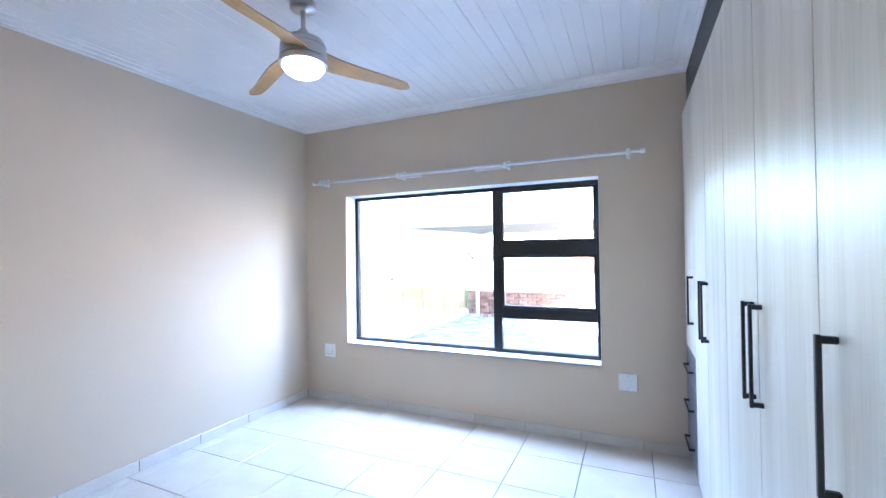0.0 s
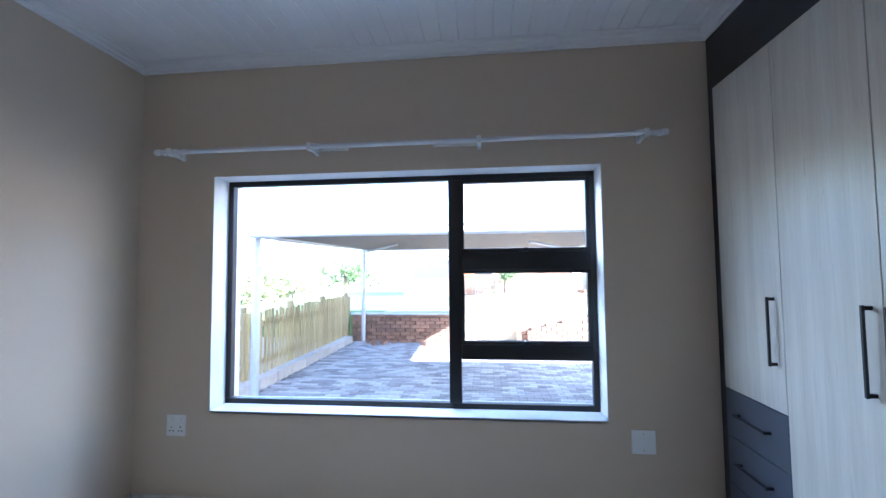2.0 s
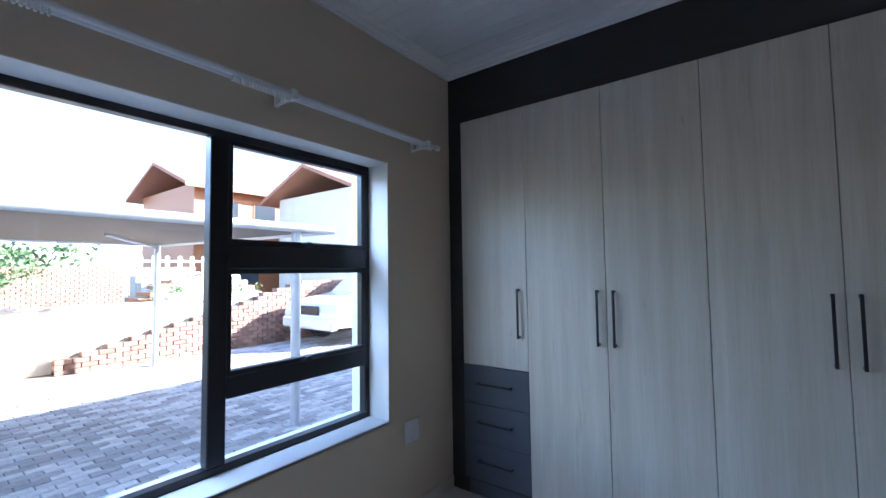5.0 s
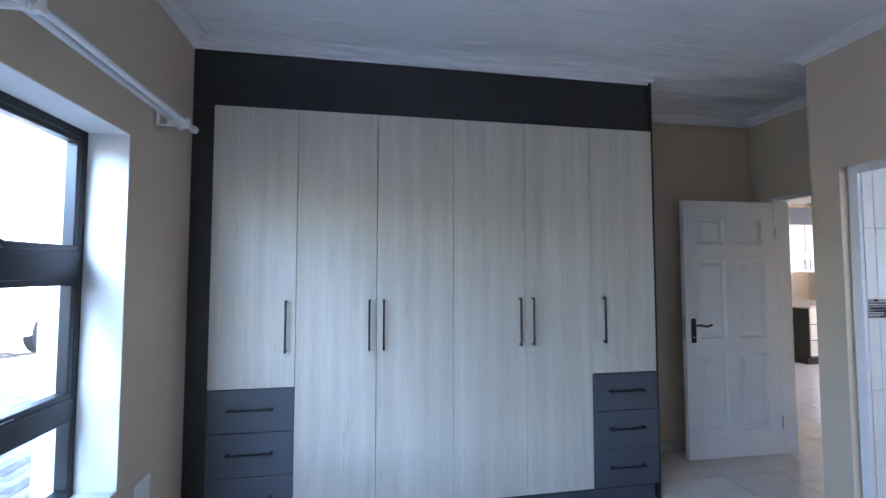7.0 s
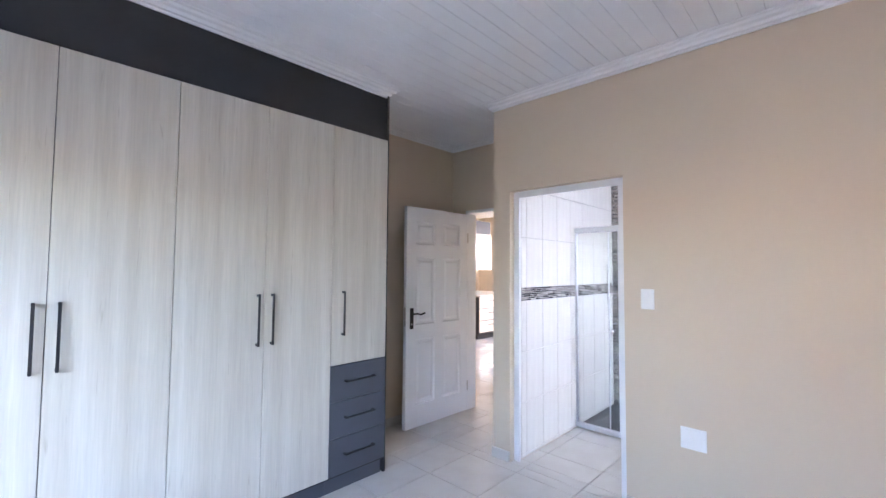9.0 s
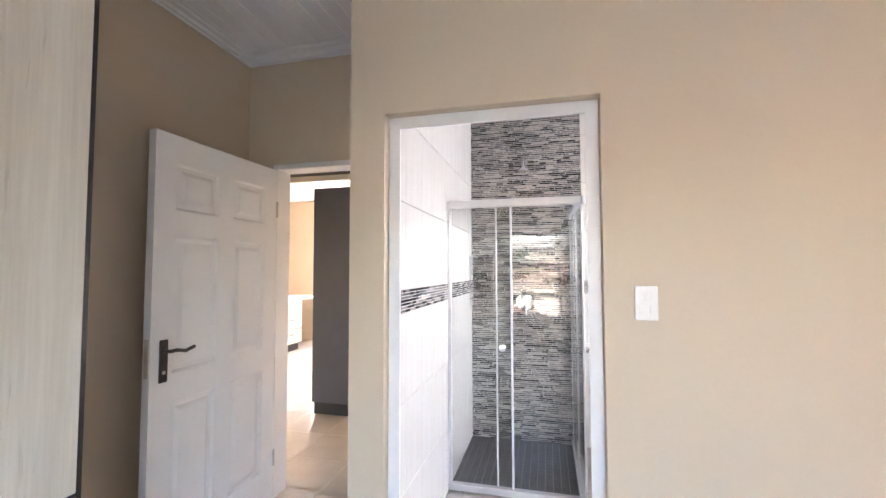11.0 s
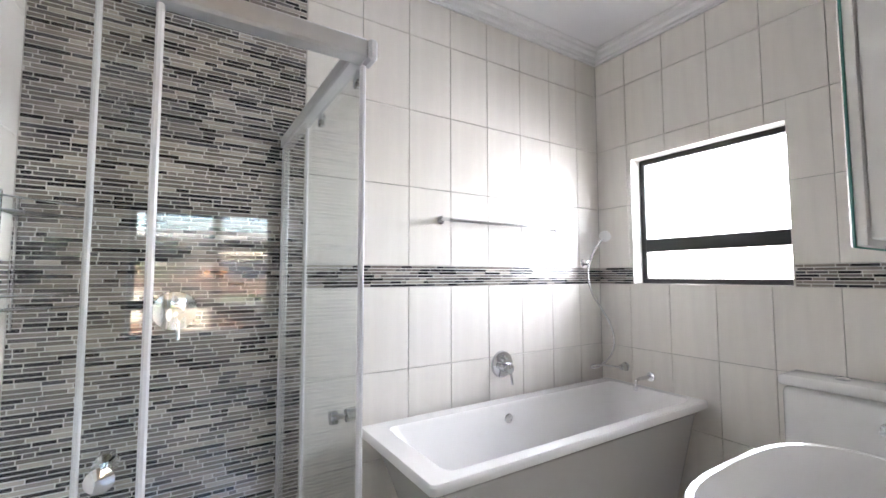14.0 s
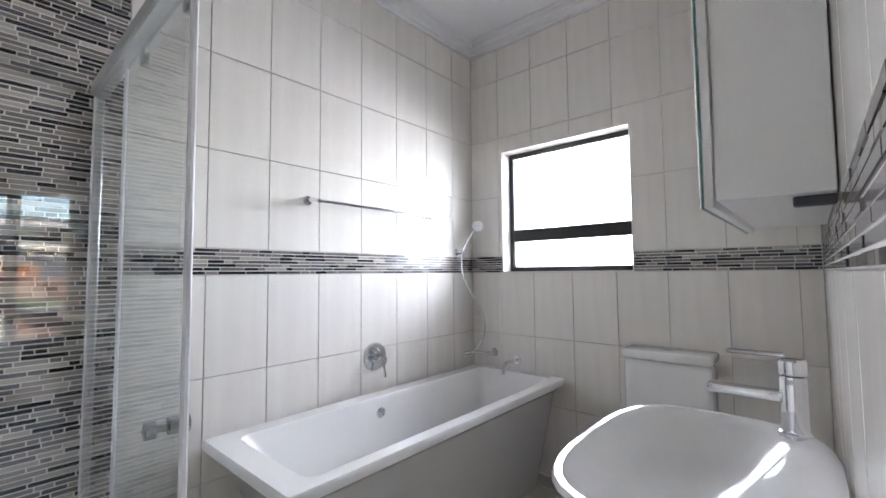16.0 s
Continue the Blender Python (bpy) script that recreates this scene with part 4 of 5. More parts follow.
part("slab", boxes((6.46, 7.99, -9.3, -7.74, 0.881, 0.92), bevel=0.004), M_COUNTER, top)
wallu = thing("kitchen_wall_unit", "cream wall cabinet with black handles over the worktop", "kitchen cabinet")
part("body", boxes((6.92, 7.99, -8.70, -7.77, 1.45, 2.25)), M_CREAMBOARD, wallu)
for y0, y1, hy in ((-8.23, -7.775, -8.18), (-8.695, -8.24, -8.29)):
    d = part("door", boxes((6.90, 6.918, y0, y1, 1.45, 2.25), bevel=0.002), M_CREAMBOARD, wallu)
    part("handle", boxes((6.872, 6.882, hy - 0.006, hy + 0.006, 1.50, 1.66), (6.88, 6.9, hy - 0.006, hy + 0.006, 1.51, 1.52), (6.88, 6.9, hy - 0.006, hy + 0.006, 1.64, 1.65)), M_BLACK, d)
part("bulkhead", boxes((6.93, 7.99, -8.70, -7.77, 2.251, 2.55)), M_SLATE, wallu)

# ---- outside ----
G = -0.15
structure("ground", boxes((-300, 400, -300, 500, G - 0.4, G - 0.06)), M_EARTH, "pale dry ground", "ground")
paving = structure("paving", boxes((-0.9, 16.0, OUT, 7.2, G - 0.06, G - 0.012)), M_SAND, "grey brick paving laid in rows", "paving")
structure("pavement_edge", boxes((-0.9, 4.6, OUT, OUT + 0.55, G - 0.05, G + 0.02)), M_RENDER, "pale concrete apron along the house", "pavement")


# kerb stones beside the fence
for i in range(11):
    k = part("stone", boxes((-1.08, -0.87, 1.55 + i * 0.5, 2.03 + i * 0.5, G - 0.06, G + 0.14), bevel=0.012), M_STONE)
    tagged(k, "pale concrete kerb stone at the foot of the fence", "kerb stone", "kerb stones")

fence = thing("picket_fence", "low fence of treated pine slats and round posts", "fence")
for i in range(5):
    yy = 1.6 + i * 1.42
    part("post", tube([(-1.13, yy, G - 0.05), (-1.13, yy, G + 1.12)], 0.055, 12), M_POLE, fence, smooth=True)
for z in (0.18, 0.72):
    part("rail", boxes((-1.10, -1.06, 1.5, 7.4, G + 0.1 + z, G + 0.17 + z), bevel=0.006), M_POLE, fence)
slat_me = mesh_of("slat", boxes((-0.011, 0.011, -0.034, 0.034, 0, 0.98), bevel=0.008), M_POLE)
for i in range(52):
    s = part("slat", slat_me, None, fence)
    s.matrix_basis = pose(-1.045, 1.55 + i * 0.113, G + 0.04 + 0.05 * random.random(), random.uniform(-1.2, 1.2), 0, 0)

# shade carport
cp = thing("shade_carport", "taupe shade cloth carport on galvanised steel posts", "carport")
px0, px1, py0, py1 = -0.55, 4.25, 2.2, 7.05
for x, y in ((-0.55, 2.35), (3.80, 2.25), (-0.62, 7.05), (4.05, 6.75)):
    part("post", tube([(x, y, G - 0.05), (x, y, 1.95)], 0.05, 14), M_STEEL, cp, smooth=True)
    part("brace", tube([(x, y, 1.90), (x + (1.0 if x < 1 else -1.0), y + (1.0 if y < 4 else -1.0), 2.01)], 0.022, 8), M_STEEL, cp, smooth=True)
bm = bmesh.new()
n = 12
vs = {}
for i in range(n + 1):
    for j in range(n + 1):
        u, v = i / n, j / n
        rise = 0.34 * min(u, 1 - u, v, 1 - v) * 2
        z = 1.89 + 0.08 * v + rise
        vs[i, j] = bm.verts.new((px0 + (px1 - px0) * u, py0 + (py1 - py0) * v, z))
for i in range(n):
    for j in range(n):
        bm.faces.new((vs[i, j], vs[i + 1, j], vs[i + 1, j + 1], vs[i, j + 1]))
part("canopy", bm, M_SAIL, cp, "taupe shade cloth")
bm = tube([(px0, py0, 1.90), (px1, py0, 1.90)], 0.045, 10)
part("front_beam", bm, M_SAILTOP, cp, smooth=True)
part("back_beam", tube([(px0, py1, 1.98), (px1, py1, 1.98)], 0.04, 10), M_STEEL, cp, smooth=True)
for x in (px0, px1):
    part("side_beam", tube([(x, py0, 1.90), (x, py1, 1.98)], 0.04, 10), M_STEEL, cp, smooth=True)


def brick_wall(name, x0, x1, y, z0, z1, label, top=None, thick=0.22, rows=None):
    """Courses of single bricks with recessed joints along x; top(x) cuts the upper edge."""
    w = structure(name, boxes((x0, x1, y + 0.012, y + thick, z0, z0 + 0.05)), M_SAND, label, "brick wall")
    bm = bmesh.new()
    cz, r = z0, 0
    while cz < z1 - 0.02:
        x = x0 - (0.115 if r % 2 else 0)
        while x < x1:
            a, b = max(x, x0), min(x + 0.222, x1)
            if b - a > 0.04 and (top is None or cz + 0.075 <= top((a + b) / 2)):
                j = random.uniform(-0.003, 0.003)
                box(bm, a, b - 0.010, y + j, y + thick, cz, cz + 0.075)
            x += 0.232
        cz += 0.085
        r += 1
    b = part("brickwork", bm, M_BRICK, w, "weathered red-brown face bricks")
    b["kind"] = "stuff"
    return w


brick_wall("wall_garden_low", -0.95, 1.75, 7.25, G - 0.05, 0.44, "low face brick garden wall")
brick_wall("wall_ramp_brick", 2.9, 9.5, 7.55, G - 0.05, 1.2, "sloping face brick ramp wall", top=lambda x: 0.02 + (x - 2.9) * 0.26)
structure("wall_garden_render", boxes((1.75, 9.6, 7.80, 8.0, G - 0.05, 0.86), (1.70, 1.95, 7.25, 8.0, G - 0.05, 0.86), bevel=0.01), M_RENDER, "cream rendered retaining wall", "retaining wall")
structure("wall_coping", boxes((-0.98, 1.70, 7.22, 7.50, 0.442, 0.48), (1.96, 9.62, 7.76, 8.04, 0.862, 0.90), bevel=0.008), M_STONE, "pale concrete coping on the garden walls", "coping")
structure("lawn_terrace", boxes((-6, 9.4, 8.02, 17.0, G - 0.3, 0.36)), M_LAWN, "green lawn on a raised terrace", "lawn")
structure("garden_path", boxes((-0.6, 2.6, 8.8, 10.6, 0.30, 0.372)), M_EARTH, "pale sandy patch in the lawn", "path")
brick_wall("wall_terrace_brick", 2.6, 8.8, 16.6, 0.30, 1.75, "face brick wall behind the lawn")
brick_wall("wall_terrace_step", -1.2, 2.6, 16.8, 0.30, 1.15, "lower face brick wall behind the lawn")
st = thing("garden_steps", "timber garden steps up the bank", "steps")
for i in range(6):
    part("tread", boxes((5.0 + i * 0.28, 5.34 + i * 0.28, 12.5, 13.6, 0.36 + i * 0.17, 0.42 + i * 0.17), bevel=0.01), M_TIMBER, st)
    part("riser", boxes((5.0 + i * 0.28, 5.04 + i * 0.28, 12.5, 13.6, 0.30 + i * 0.17, 0.36 + i * 0.17)), M_TIMBER, st)
for i in range(5):
    k = part("retaining_block", boxes((6.0, 9.4, 12.2 + i * 0.5, 12.7 + i * 0.5, 0.3, 0.6 + i * 0.2), bevel=0.02), M_STONE)
    tagged(k, "pale concrete retaining block terrace in the bank", "retaining block", "retaining blocks")

bank = thing("bank_fence", "short white picket fence on the planted bank", "fence")
part("rail", boxes((5.6, 8.4, 14.02, 14.06, 1.45, 1.51), bevel=0.006), M_PLASTIC, bank)
part("rail", boxes((5.6, 8.4, 14.02, 14.06, 1.85, 1.91), bevel=0.006), M_PLASTIC, bank)
for i in range(8):
    part("picket", boxes((5.62 + i * 0.38, 5.74 + i * 0.38, 13.98, 14.02, 0.6, 2.05), bevel=0.008), M_PLASTIC, bank)
rub = random.Random(31)
for i in range(9):
    w, d, h = rub.uniform(0.10, 0.24), rub.uniform(0.08, 0.14), rub.uniform(0.05, 0.09)
    k = part("loose_brick", boxes((-w / 2, w / 2, -d / 2, d / 2, 0, h), bevel=0.006), M_BRICK)
    k.matrix_basis = pose(-0.45 + 0.19 * i, 6.75 + rub.uniform(-0.22, 0.3), G, 0, 0, rub.uniform(0, 180))
    tagged(k, "broken red brick lying on the sandy paving", "brick", "loose bricks")

# leafy clumps
def clump(name, label, cat, at, r, h, n, material, trunk=True, seed=1):
    rnd = random.Random(seed)
    t = thing(name, label, cat, at=at)
    if trunk:
        part("trunk", tube([(0, 0, -0.05), (0.03, 0.02, h * 0.4), (0.0, 0.05, h * 0.75)], 0.06 + r * 0.03, 7), M_BARK, t)
    bm = bmesh.new()
    cents = [Vector((rnd.gauss(0, 0.45) * r, rnd.gauss(0, 0.45) * r, h * (0.45 + 0.45 * rnd.random()))) for _ in range(9)]
    for _ in range(n):
        c = rnd.choice(cents) + Vector((rnd.gauss(0, 1), rnd.gauss(0, 1), rnd.gauss(0, 0.8))) * r * 0.24
        c.z = max(c.z, 0.03)
        a = Vector((rnd.gauss(0, 1), rnd.gauss(0, 1), rnd.gauss(0, 1))).normalized()
        b = a.orthogonal().normalized()
        s = r * rnd.uniform(0.05, 0.11)
        l = a.cross(b)
        q = [bm.verts.new(c + b * s), bm.verts.new(c + l * s * 0.5), bm.verts.new(c - b * s), bm.verts.new(c - l * s * 0.5)]
        bm.faces.new(q)
    cr = part("crown", bm, material, t)
    return t


clump("tree", "rounded green garden tree beyond the fence", "tree", (-5.2, 19.0, G), 1.2, 2.2, 900, M_LEAF, True, 3)
clump("shrub", "dense dark green shrub by the brick wall", "shrub", (3.0, 15.6, 0.36), 0.8, 1.6, 600, M_LEAF, True, 4)
clump("shrub", "dense dark green shrub by the brick wall", "shrub", (4.3, 18.2, 0.36), 1.3, 2.3, 800, M_LEAF, True, 5)
clump("bush", "pale dry bush beyond the fence", "bush", (-6.5, 13.0, G), 1.4, 1.1, 900, M_LEAF_PALE, False, 6)
clump("bush", "pale dry bush beyond the fence", "bush", (-8.5, 17.5, G), 1.8, 1.6, 900, M_LEAF_PALE, False, 7)
clump("bush", "small flowering bush on the lawn edge", "bush", (2.4, 11.6, 0.20), 0.35, 0.7, 260, M_LEAF_PALE, False, 8)
clump("bush", "leafy bush on the planted bank", "bush", (6.3, 12.0, 0.36), 0.5, 0.9, 320, M_LEAF, False, 9)
clump("bush", "leafy bush on the planted bank", "bush", (8.2, 12.05, 0.36), 0.5, 0.8, 320, M_LEAF_PALE, False, 10)


def house(name, label, x0, x1, y0, y1, z0, eave, ridge, wallm, wins, over=0.7, floors=(), roofm=None):
    h = thing(name, label, "house", at=(0, 0, 0))
    part("wall", boxes((x0, x1, y0, y1, z0, eave)), wallm, h)
    bm = bmesh.new()
    ym = (y0 + y1) / 2
    for a, b, za, zb in ((y0 - over, ym, eave - 0.1, ridge), (y1 + over, ym, eave - 0.1, ridge)):
        v = [bm.verts.new(p) for p in ((x0 - over, a, za), (x1 + over, a, za), (x1 + over, b, zb), (x0 - over, b, zb))]
        bm.faces.new(v)
        v2 = [bm.verts.new(p) for p in ((x0 - over, a, za - 0.18), (x1 + over, a, za - 0.18), (x1 + over, b, zb - 0.18), (x0 - over, b, zb - 0.18))]
        bm.faces.new(v2[::-1])
        bm.faces.new((v[0], v2[0], v2[1], v[1]))
        bm.faces.new((v[0], v[3], v2[3], v2[0]))
        bm.faces.new((v[1], v2[1], v2[2], v[2]))
    part("roof", bm, roofm or M_ROOF, h)
    part("fascia", boxes((x0 - over, x1 + over, y0 - over - 0.03, y0 - over, eave - 0.34, eave - 0.08)), roofm or M_TIMBER, h, "painted fascia board")
    for wx, wz, ww, wh in wins:
        f = part("window", boxes((wx, wx + ww, y0 - 0.05, y0 - 0.005, wz, wz + wh), bevel=0.01), M_TIMBER, h)
        part("pane", boxes((wx + 0.08, wx + ww - 0.08, y0 - 0.07, y0 - 0.051, wz + 0.08, wz + wh - 0.08)), M_DARKGLASS, f)
    for z in floors:
        b = part("balcony", boxes((x0 - 0.3, x1 - 1.0, y0 - 1.3, y0 - 0.006, z, z + 0.18)), M_TIMBER, h, "timber balcony")
        bm = bmesh.new()
        q = x0 - 0.28
        while q < x1 - 1.0:
            box(bm, q, q + 0.05, y0 - 1.28, y0 - 1.24, z + 0.18, z + 1.05)
            q += 0.16
        box(bm, x0 - 0.3, x1 - 1.0, y0 - 1.3, y0 - 1.22, z + 1.05, z + 1.12)
        part("balustrade", bm, M_TIMBER, b)
    return h


house("house", "two-storey house with orange timber balcony and tiled roof", 10.5, 21.0, 21.0, 28.0, G, 6.1, 7.6, M_TIMBER, ((11.2, 3.9, 1.6, 1.5), (13.6, 3.9, 1.4, 1.5), (16.4, 3.9, 2.0, 1.5), (12.0, 0.8, 2.0, 1.6), (16.0, 0.8, 2.2, 1.6)), floors=(3.0,))
house("house", "long pale rendered house with terracotta roof", 14.0, 34.0, 13.0, 19.0, G, 5.4, 6.8, M_RENDER, ((15.2, 3.2, 2.2, 0.9), (19.0, 3.2, 2.2, 0.9), (23.0, 3.2, 2.2, 0.9), (16.0, 0.7, 1.6, 1.2), (21.0, 0.7, 1.6, 1.2)))
house("house", "pale house with grey garage door behind the garden", -3.0, 5.0, 24.0, 31.0, G, 2.9, 3.8, M_RENDER, ((1.4, 1.2, 1.2, 1.0), (3.4, 1.2, 1.0, 1.0)), over=0.3, roofm=M_RENDER)
gd2 = thing("garage_door", "closed grey sectional garage door", "garage door")
part("panel", boxes((-2.4, 0.6, 23.93, 23.99, G, 2.25), bevel=0.01), M_SLATE, gd2)
bench = thing("garden_bench", "orange stained timber garden bench by the wall", "bench")
part("seat", boxes((0.2, 1.5, 19.6, 20.0, 1.20, 1.25)), M_TIMBER, bench)
part("backrest", boxes((0.2, 1.5, 20.0, 20.05, 1.25, 1.75)), M_TIMBER, bench)
part("base", boxes((0.25, 1.45, 19.65, 19.98, G, 1.20)), M_TIMBER, bench)

# hills
bm = bmesh.new()
nx, ny = 40, 12
hv = {}
for i in range(nx + 1):
    for j in range(ny + 1):
        x, y = -220 + 440 * i / nx, 60 + 160 * j / ny
        z = G - 2 + 20 * (j / ny) ** 0.9 * (0.7 + 0.4 * math.sin(i * 0.5) * math.cos(i * 0.23)) * (1.15 if x < 0 else 0.5) + random.uniform(-0.6, 0.6)
        hv[i, j] = bm.verts.new((x, y, z))
for i in range(nx):
    for j in range(ny):
        bm.faces.new((hv[i, j], hv[i + 1, j], hv[i + 1, j + 1], hv[i, j + 1]))
structure("backdrop", bm, M_HILL, "dry bushy hillside in the distance", "hill", smooth=True)


# parked car
car = thing("car", "white parked four-wheel-drive car on the paving", "car", at=(6.80, 5.35, G))
L_, W_ = 4.75, 1.82
prof = [(0.0, 0.42), (0.02, 0.72), (0.12, 0.92), (1.15, 1.06), (1.35, 1.10), (1.95, 1.66), (2.3, 1.74), (4.2, 1.72), (4.62, 1.12), (4.74, 1.0), (4.75, 0.45)]
arch = []
for cx in (3.85, 0.98):
    for k in range(9):
        a = math.pi * k / 8
        arch.append((cx + 0.44 * math.cos(a), 0.40 + 0.44 * math.sin(a)))
outline = prof + arch
bm = bmesh.new()
loops = []
for y, s in ((0.0, 0.94), (0.05, 1.0), (W_ - 0.05, 1.0), (W_, 0.94)):
    loops.append([(2.375 + (x - 2.375) * (s if z > 1.12 else 1), y + (0.14 * (1 if y < 0.9 else -1) if z > 1.12 else 0), z) for x, z in outline])
skin(bm, loops, True, True, True)
bmesh.ops.recalc_face_normals(bm, faces=bm.faces)
bmesh.ops.triangulate(bm, faces=[f for f in bm.faces if len(f.verts) > 4])
part("body", bm, M_CARWHITE, car)
for xa, xb in ((1.75, 2.6), (2.68, 3.5), (3.58, 4.2)):
    part("side_window", boxes((xa, xb, 0.125, 0.139, 1.14, 1.58), bevel=0.004), M_DARKGLASS, car)
part("windscreen", skin(bmesh.new(), [[(1.42, 0.2, 1.13), (1.42, W_ - 0.2, 1.13)], [(1.93, 0.25, 1.62), (1.93, W_ - 0.25, 1.62)]], False), M_DARKGLASS, car)
part("grille", boxes((-0.015, 0.02, 0.55, W_ - 0.55, 0.66, 0.86), bevel=0.01), M_BLACK, car)
for y in (0.10, W_ - 0.42):
    part("headlight", boxes((-0.005, 0.10, y, y + 0.32, 0.70, 0.86), bevel=0.02), M_GLASS, car)
part("bumper", boxes((-0.08, 0.12, 0.02, W_ - 0.02, 0.36, 0.60), bevel=0.04), M_CARWHITE, car)
part("number_plate", boxes((-0.095, -0.082, 0.66, W_ - 0.66, 0.44, 0.55)), M_PLASTIC, car)
for cx in (0.98, 3.85):
    for y, s in ((0.0, 1), (W_ - 0.22, 1)):
        wheel = part("wheel", lathe([(0.20, y), (0.33, y - 0.005), (0.365, y + 0.03), (0.365, y + 0.19), (0.33, y + 0.225), (0.20, y + 0.22)], 30, 'y', (cx, 0, 0.365)), M_RUBBER, car, smooth=True)
        part("rim", lathe([(0.03, y + 0.03), (0.06, y + 0.0), (0.09, y + 0.03), (0.20, y + 0.02), (0.225, y - 0.006), (0.225, y + 0.1), (0.03, y + 0.1)], 30, 'y', (cx, 0, 0.365)), M_ALU, wheel, smooth=True)
        for k in range(6):
            a = math.pi * k / 3
            part("spoke", tube([(cx + 0.05 * math.cos(a), y + 0.0, 0.365 + 0.05 * math.sin(a)), (cx + 0.21 * math.cos(a), y + 0.005, 0.365 + 0.21 * math.sin(a))], 0.026, 6), M_ALU, wheel)

# ---- small pieces: tiles, mosaic, pavers ----
def lay(parent, name, mesh, at):
    o = new(name, mesh)
    o.parent = parent
    o.matrix_basis = Matrix.Translation(at)
    return o


def spans(a, b, joints, gap):
    js = [a] + sorted(j for j in joints if a + 0.02 < j < b - 0.02) + [b]
    return [(p + gap / 2, q - gap / 2) for p, q in zip(js, js[1:])]


TP, TG = 0.445, 0.005
JX = [0.55 + TP * k for k in range(-2, 18)]
JY = [-0.40 - TP * k for k in range(-1, 22)]


def floor_patch(x0, x1, y0, y1):
    for a, b in spans(x0, x1, JX, TG):
        for c, d in spans(y0, y1, JY, TG):
            lay(floor, "tile", tile_mesh("floor_tile", b - a, d - c, 0.012, 0.0015, M_FLOOR, 'xy'), ((a + b) / 2, (c + d) / 2, -0.012))


floor_patch(0.0, 3.50, YB, 0.0)
floor_patch(3.50, XR, YE, -2.868)
floor_patch(XS, 3.50, YE, YB)
floor_patch(2.037, 2.902, YI, YB)
floor_patch(XW, XL, YM, YI)
floor_patch(3.13, 3.93, -4.465, YE)
floor_patch(2.9, 8.0, -9.6, -4.44)

# skirting tiles
SH = 0.075
skirt = structure("baseboard", boxes((0.0, 3.48, -0.003, 0.0005, 0, SH - 0.004), (0.0005, 0.003, YB, -0.003, 0, SH - 0.004)), M_GROUT, "cream ceramic tile skirting", "skirting")


def skirt_run(a, b, joints, fixed, axes):
    for p, q in spans(a, b, joints, 0.004):
        me = tile_mesh("skirting_tile", q - p, SH, 0.011, 0.002, M_SKIRT, axes)
        m = (p + q) / 2
        lay(skirt, "tile", me, (m, fixed, SH / 2) if axes[0] == 'x' else (fixed, m, SH / 2))


JS = [0.092 + 0.4395 * k for k in range(12)]
JW = [-0.31 - 0.45 * k for k in range(12)]
skirt_run(0.012, 3.486, JS, -0.001, 'xz-')
skirt_run(YB + 0.012, -0.012, JW, 0.001, 'yz+')
skirt_run(0.012, 2.037, JS, YB + 0.001, 'xz+')
skirt_run(2.902, XS, JS, YB + 0.001, 'xz+')
skirt_run(YE + 0.012, YB + 0.01, JW, XS + 0.001, 'yz+')
skirt_run(YE + 0.012, -2.87, JW, XR - 0.001, 'yz-')

# bathroom wall tiles in rows of 0.394, with the mosaic band between
ZS0, ZS1 = 1.213, 1.318
ROWS = [(0.0, 0.022), (0.022, 0.419), (0.419, 0.816), (0.816, ZS0), (ZS1, 1.715), (1.715, 2.112), (2.112, 2.509), (2.509, H)]


def tile_wall(parent, a, b, joints, fixed, axes, holes=()):
    for p, q in spans(a, b, joints, 0.003):
        for z0, z1 in ROWS:
            bits = [(p, q, z0 + 0.0015, z1 - 0.0015)]
            for ha, hb, hz0, hz1 in holes:
                nxt = []
                for u0, u1, w0, w1 in bits:
                    if u1 <= ha or u0 >= hb or w1 <= hz0 or w0 >= hz1:
                        nxt.append((u0, u1, w0, w1))
                        continue
                    if u0 < ha:
                        nxt.append((u0, ha, w0, w1))
                    if u1 > hb:
                        nxt.append((hb, u1, w0, w1))
                    m0, m1 = max(u0, ha), min(u1, hb)
                    if w0 < hz0:
                        nxt.append((m0, m1, w0, hz0))
                    if w1 > hz1:
                        nxt.append((m0, m1, hz1, w1))
                bits = nxt
            for u0, u1, w0, w1 in bits:
                if u1 - u0 < 0.006 or w1 - w0 < 0.006:
                    continue
                me = tile_mesh("wall_tile", u1 - u0, w1 - w0, T, 0.0012, M_TILE, axes)
                m, n = (u0 + u1) / 2, (w0 + w1) / 2
                lay(parent, "tile", me, (m, fixed, n) if axes[0] == 'x' else (fixed, m, n))


JB = [0.195 + 0.2505 * k for k in range(0, 12)]
JV = [-5.311 + 0.2515 * k for k in range(0, 8)]
XM = 1.962
BW0, BW1, BWZ0, BWZ1 = -5.287, -4.465, 1.213, 2.012
tile_wall(wall_bm, XW, XM, JB, YM - T, 'xz+')
tile_wall(wall_bw, YM, YI, JV, XW - T, 'yz+', ((BW0, BW1, BWZ0, BWZ1),))
tile_wall(wall_bl, YM, YI, JV, XL + T, 'yz-')
tile_wall(wall_bd, XW, 2.022, JB, YI + T, 'xz-')


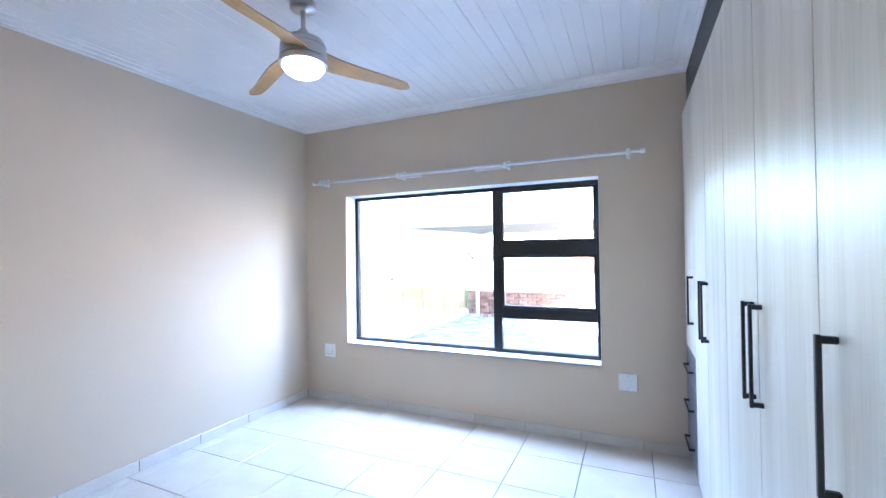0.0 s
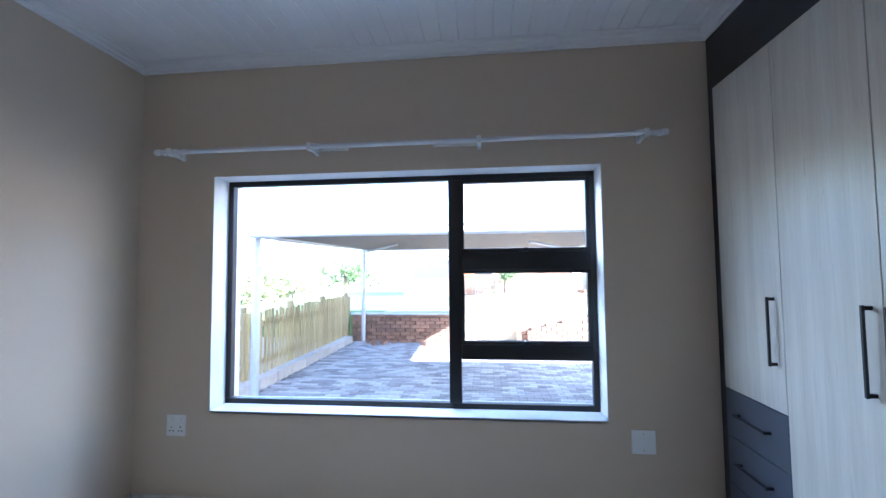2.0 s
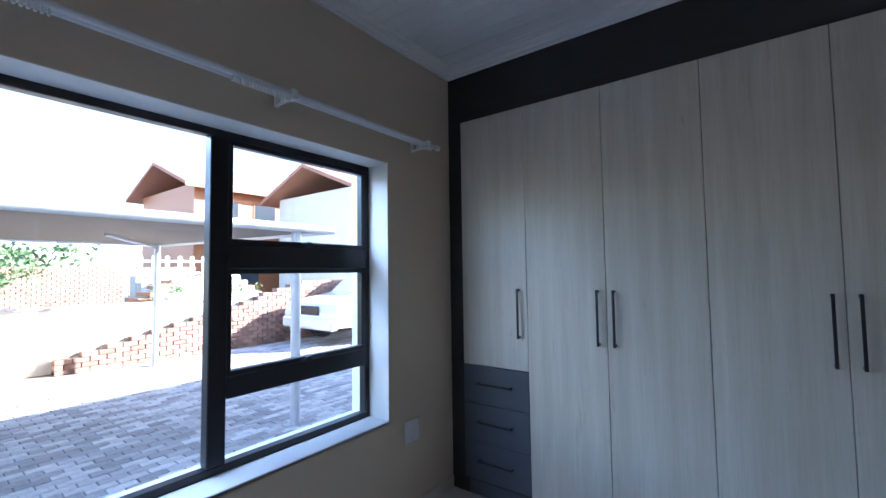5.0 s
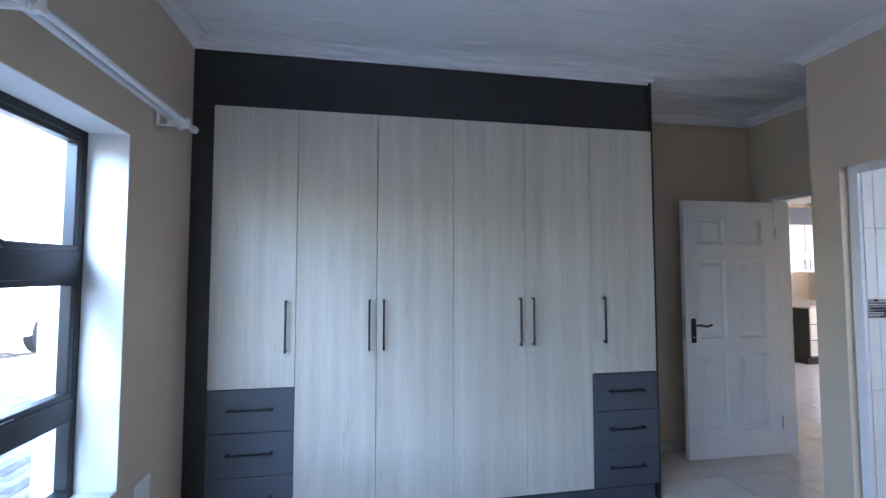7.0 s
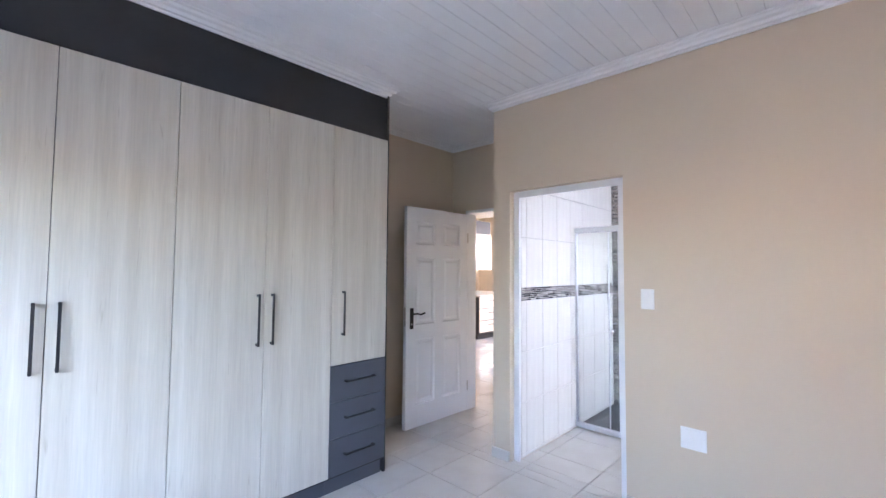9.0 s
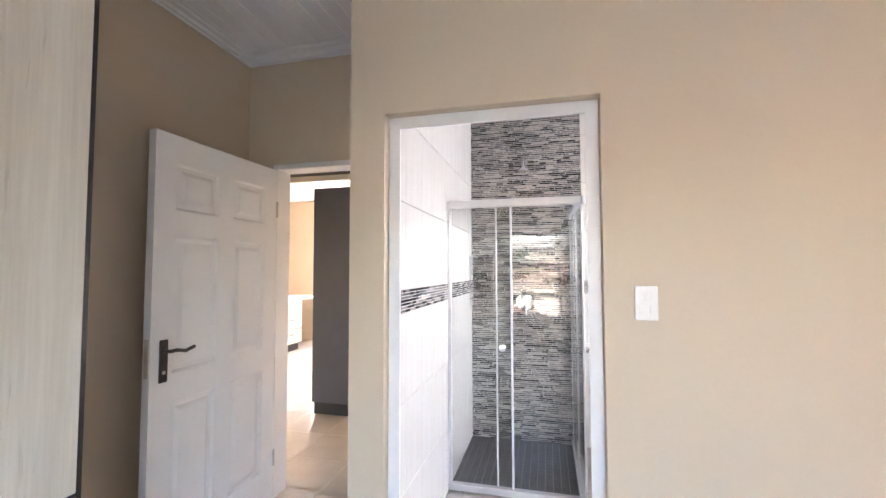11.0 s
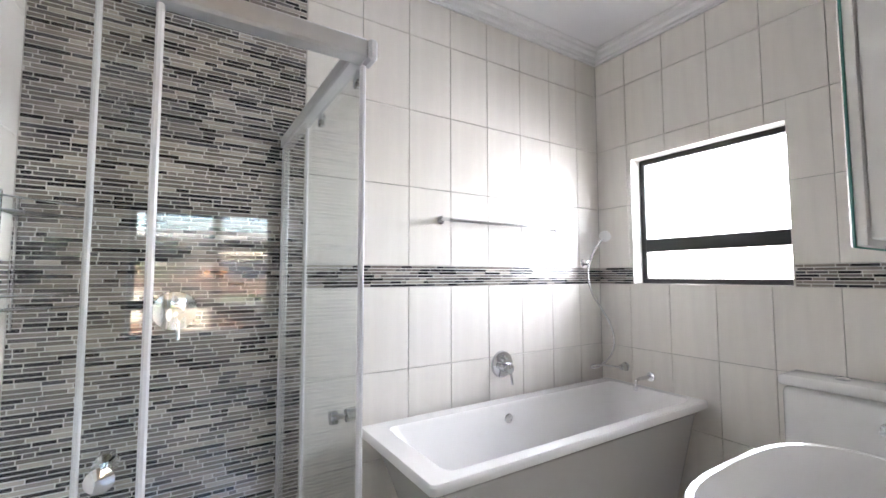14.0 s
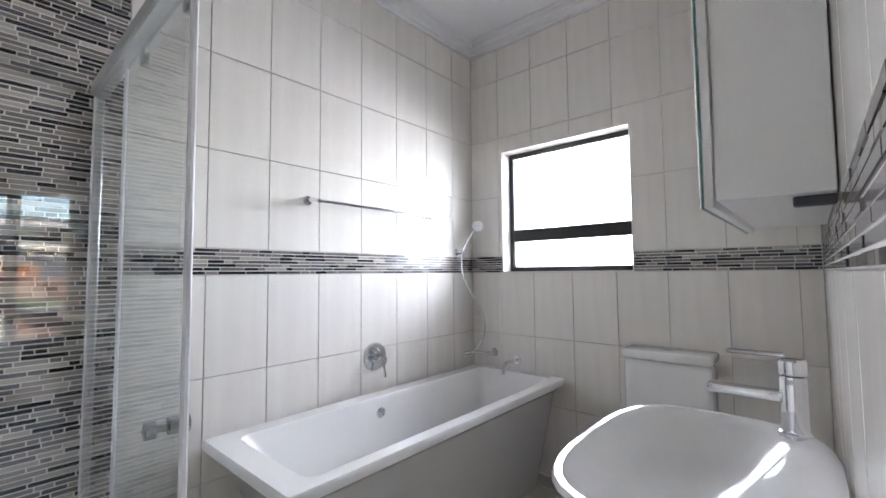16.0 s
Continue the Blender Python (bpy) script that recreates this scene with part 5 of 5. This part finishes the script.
def mosaic(parent, a, b, z0, z1, fixed, axes, singly=False, seed=1, row=0.0157):
    """Sticks of mixed length in staggered rows on a pale bed."""
    rnd = random.Random(seed)
    n = max(1, round((z1 - z0) / row))
    h = (z1 - z0) / n
    verts, faces = [], []
    perm = {'xz+': lambda u, v, d: (u, fixed + d, v), 'xz-': lambda u, v, d: (u, fixed - d, v), 'yz+': lambda u, v, d: (fixed + d, u, v), 'yz-': lambda u, v, d: (fixed - d, u, v)}[axes]
    flip = axes in ('xz+', 'yz-')
    LEN = (0.030, 0.046, 0.062, 0.062, 0.078, 0.094, 0.11, 0.14)
    for r in range(n):
        u = a - rnd.random() * 0.06
        while u < b:
            l = rnd.choice(LEN)
            p, q = max(u, a) + 0.0012, min(u + l, b) - 0.0012
            u += l
            if q - p < 0.006:
                continue
            d = T + rnd.uniform(-0.0012, 0.0012)
            if singly:
                q = p + max(0.006, round((q - p) / 0.004) * 0.004 - 0.001)
                me = tile_mesh("mosaic_stick", q - p, h - 0.0026, T, 0.0009, M_MOSAIC_OB, axes)
                m = (p + q) / 2
                lay(parent, "mosaic_stick", me, (m, fixed, z0 + (r + 0.5) * h) if axes[0] == 'x' else (fixed, m, z0 + (r + 0.5) * h))
                continue
            w0, w1 = z0 + r * h + 0.0013, z0 + (r + 1) * h - 0.0013
            k = len(verts)
            e = 0.0008
            verts += [perm(p, w0, 0.002), perm(q, w0, 0.002), perm(q, w1, 0.002), perm(p, w1, 0.002), perm(p + e, w0 + e, d), perm(q - e, w0 + e, d), perm(q - e, w1 - e, d), perm(p + e, w1 - e, d)]
            f = [(0, 1, 5, 4), (1, 2, 6, 5), (2, 3, 7, 6), (3, 0, 4, 7), (4, 5, 6, 7)]
            faces += [tuple(k + i for i in (t[::-1] if flip else t)) for t in f]
    bed = bmesh.new()
    c = [perm(a, z0, 0.0), perm(b, z1, T - 0.0020)]
    lo, hi = [min(s) for s in zip(*c)], [max(s) for s in zip(*c)]
    box(bed, lo[0], hi[0], lo[1], hi[1], lo[2], hi[2])
    part("mosaic_bed", bed, M_MGROUT, parent, "pale mosaic grout")
    if verts:
        me = bpy.data.meshes.new("mosaic_sticks")
        me.from_pydata(verts, [], faces)
        me.materials.append(M_MOSAIC)
        o = new("mosaic_sticks", me)
        o.parent = parent
        tagged(o, "mixed grey, black and taupe glass mosaic sticks", kind="stuff")


mosaic(wall_bm, XM, XL, 0.0, ZS0, YM - T, 'xz+', seed=11)
mosaic(wall_bm, XM, XL, ZS0, 1.535, YM - T, 'xz+', singly=True, seed=21)
mosaic(wall_bm, XM, XL, 1.535, H, YM - T, 'xz+', seed=22)
mosaic(wall_bm, XW, XM - 0.002, ZS0, ZS1, YM - T, 'xz+', seed=12)
mosaic(wall_bw, YM + 0.001, BW0 - 0.001, ZS0, ZS1, XW - T, 'yz+', seed=13)
mosaic(wall_bw, BW1 + 0.001, YI - 0.001, ZS0, ZS1, XW - T, 'yz+', seed=14)
mosaic(wall_bl, YM + 0.001, SY, ZS0, ZS1, XL + T, 'yz-', seed=15)
mosaic(wall_bl, SY, YI - 0.001, ZS0, ZS1, XL + T, 'yz-', singly=True, seed=16)
mosaic(wall_bd, XW + 0.001, 2.02, ZS0, ZS1, YI + T, 'xz-', seed=17)

# shower floor of small dark tiles
tray = structure("shower_floor", boxes((SX + 0.021, XL, YM, SY - 0.023, 0.0, 0.006)), M_GROUT, "dark slate mosaic shower floor", "shower floor")
bm = bmesh.new()
x = SX + 0.025
while x < XL - 0.02:
    y = YM + 0.005
    while y < SY - 0.07:
        box(bm, x, min(x + 0.048, XL - 0.002), y, y + 0.048, 0.003, 0.011)
        y += 0.051
    x += 0.051
o = part("tray_tiles", bm, M_TRAY, tray, "small dark slate tiles")
o["kind"] = "stuff"

# pavers: rows across the yard, the stretch before the window piece by piece
pm = tile_mesh("paver", 0.195, 0.095, 0.05, 0.006, M_PAVER_OB, 'xy')
rest_v, rest_f = [], []
r = 0
y = OUT + 0.60
while y < 7.1:
    x = -0.80 + (0.1 if r % 2 else 0)
    while x < 12.5:
        if 1.3 < x < 3.5 and y < 3.6:
            lay(paving, "paver", pm, (x, y, G - 0.05 + random.uniform(-0.003, 0.003)))
        else:
            z = G + random.uniform(-0.003, 0.003)
            k = len(rest_v)
            for dz, i in ((-0.05, 0.0), (-0.006, 0.0), (0.0, 0.006)):
                rest_v += [(x - 0.0975 + i, y - 0.0475 + i, z + dz), (x + 0.0975 - i, y - 0.0475 + i, z + dz), (x + 0.0975 - i, y + 0.0475 - i, z + dz), (x - 0.0975 + i, y + 0.0475 - i, z + dz)]
            for s in (0, 4):
                rest_f += [(k + s + i, k + s + (i + 1) % 4, k + s + 4 + (i + 1) % 4, k + s + 4 + i) for i in range(4)]
            rest_f.append((k + 8, k + 9, k + 10, k + 11))
        x += 0.2
    y += 0.1
    r += 1
me = bpy.data.meshes.new("pavers")
me.from_pydata(rest_v, [], rest_f)
me.materials.append(M_PAVER)
o = new("pavers", me)
o.parent = paving
tagged(o, "grey concrete block pavers", kind="stuff")
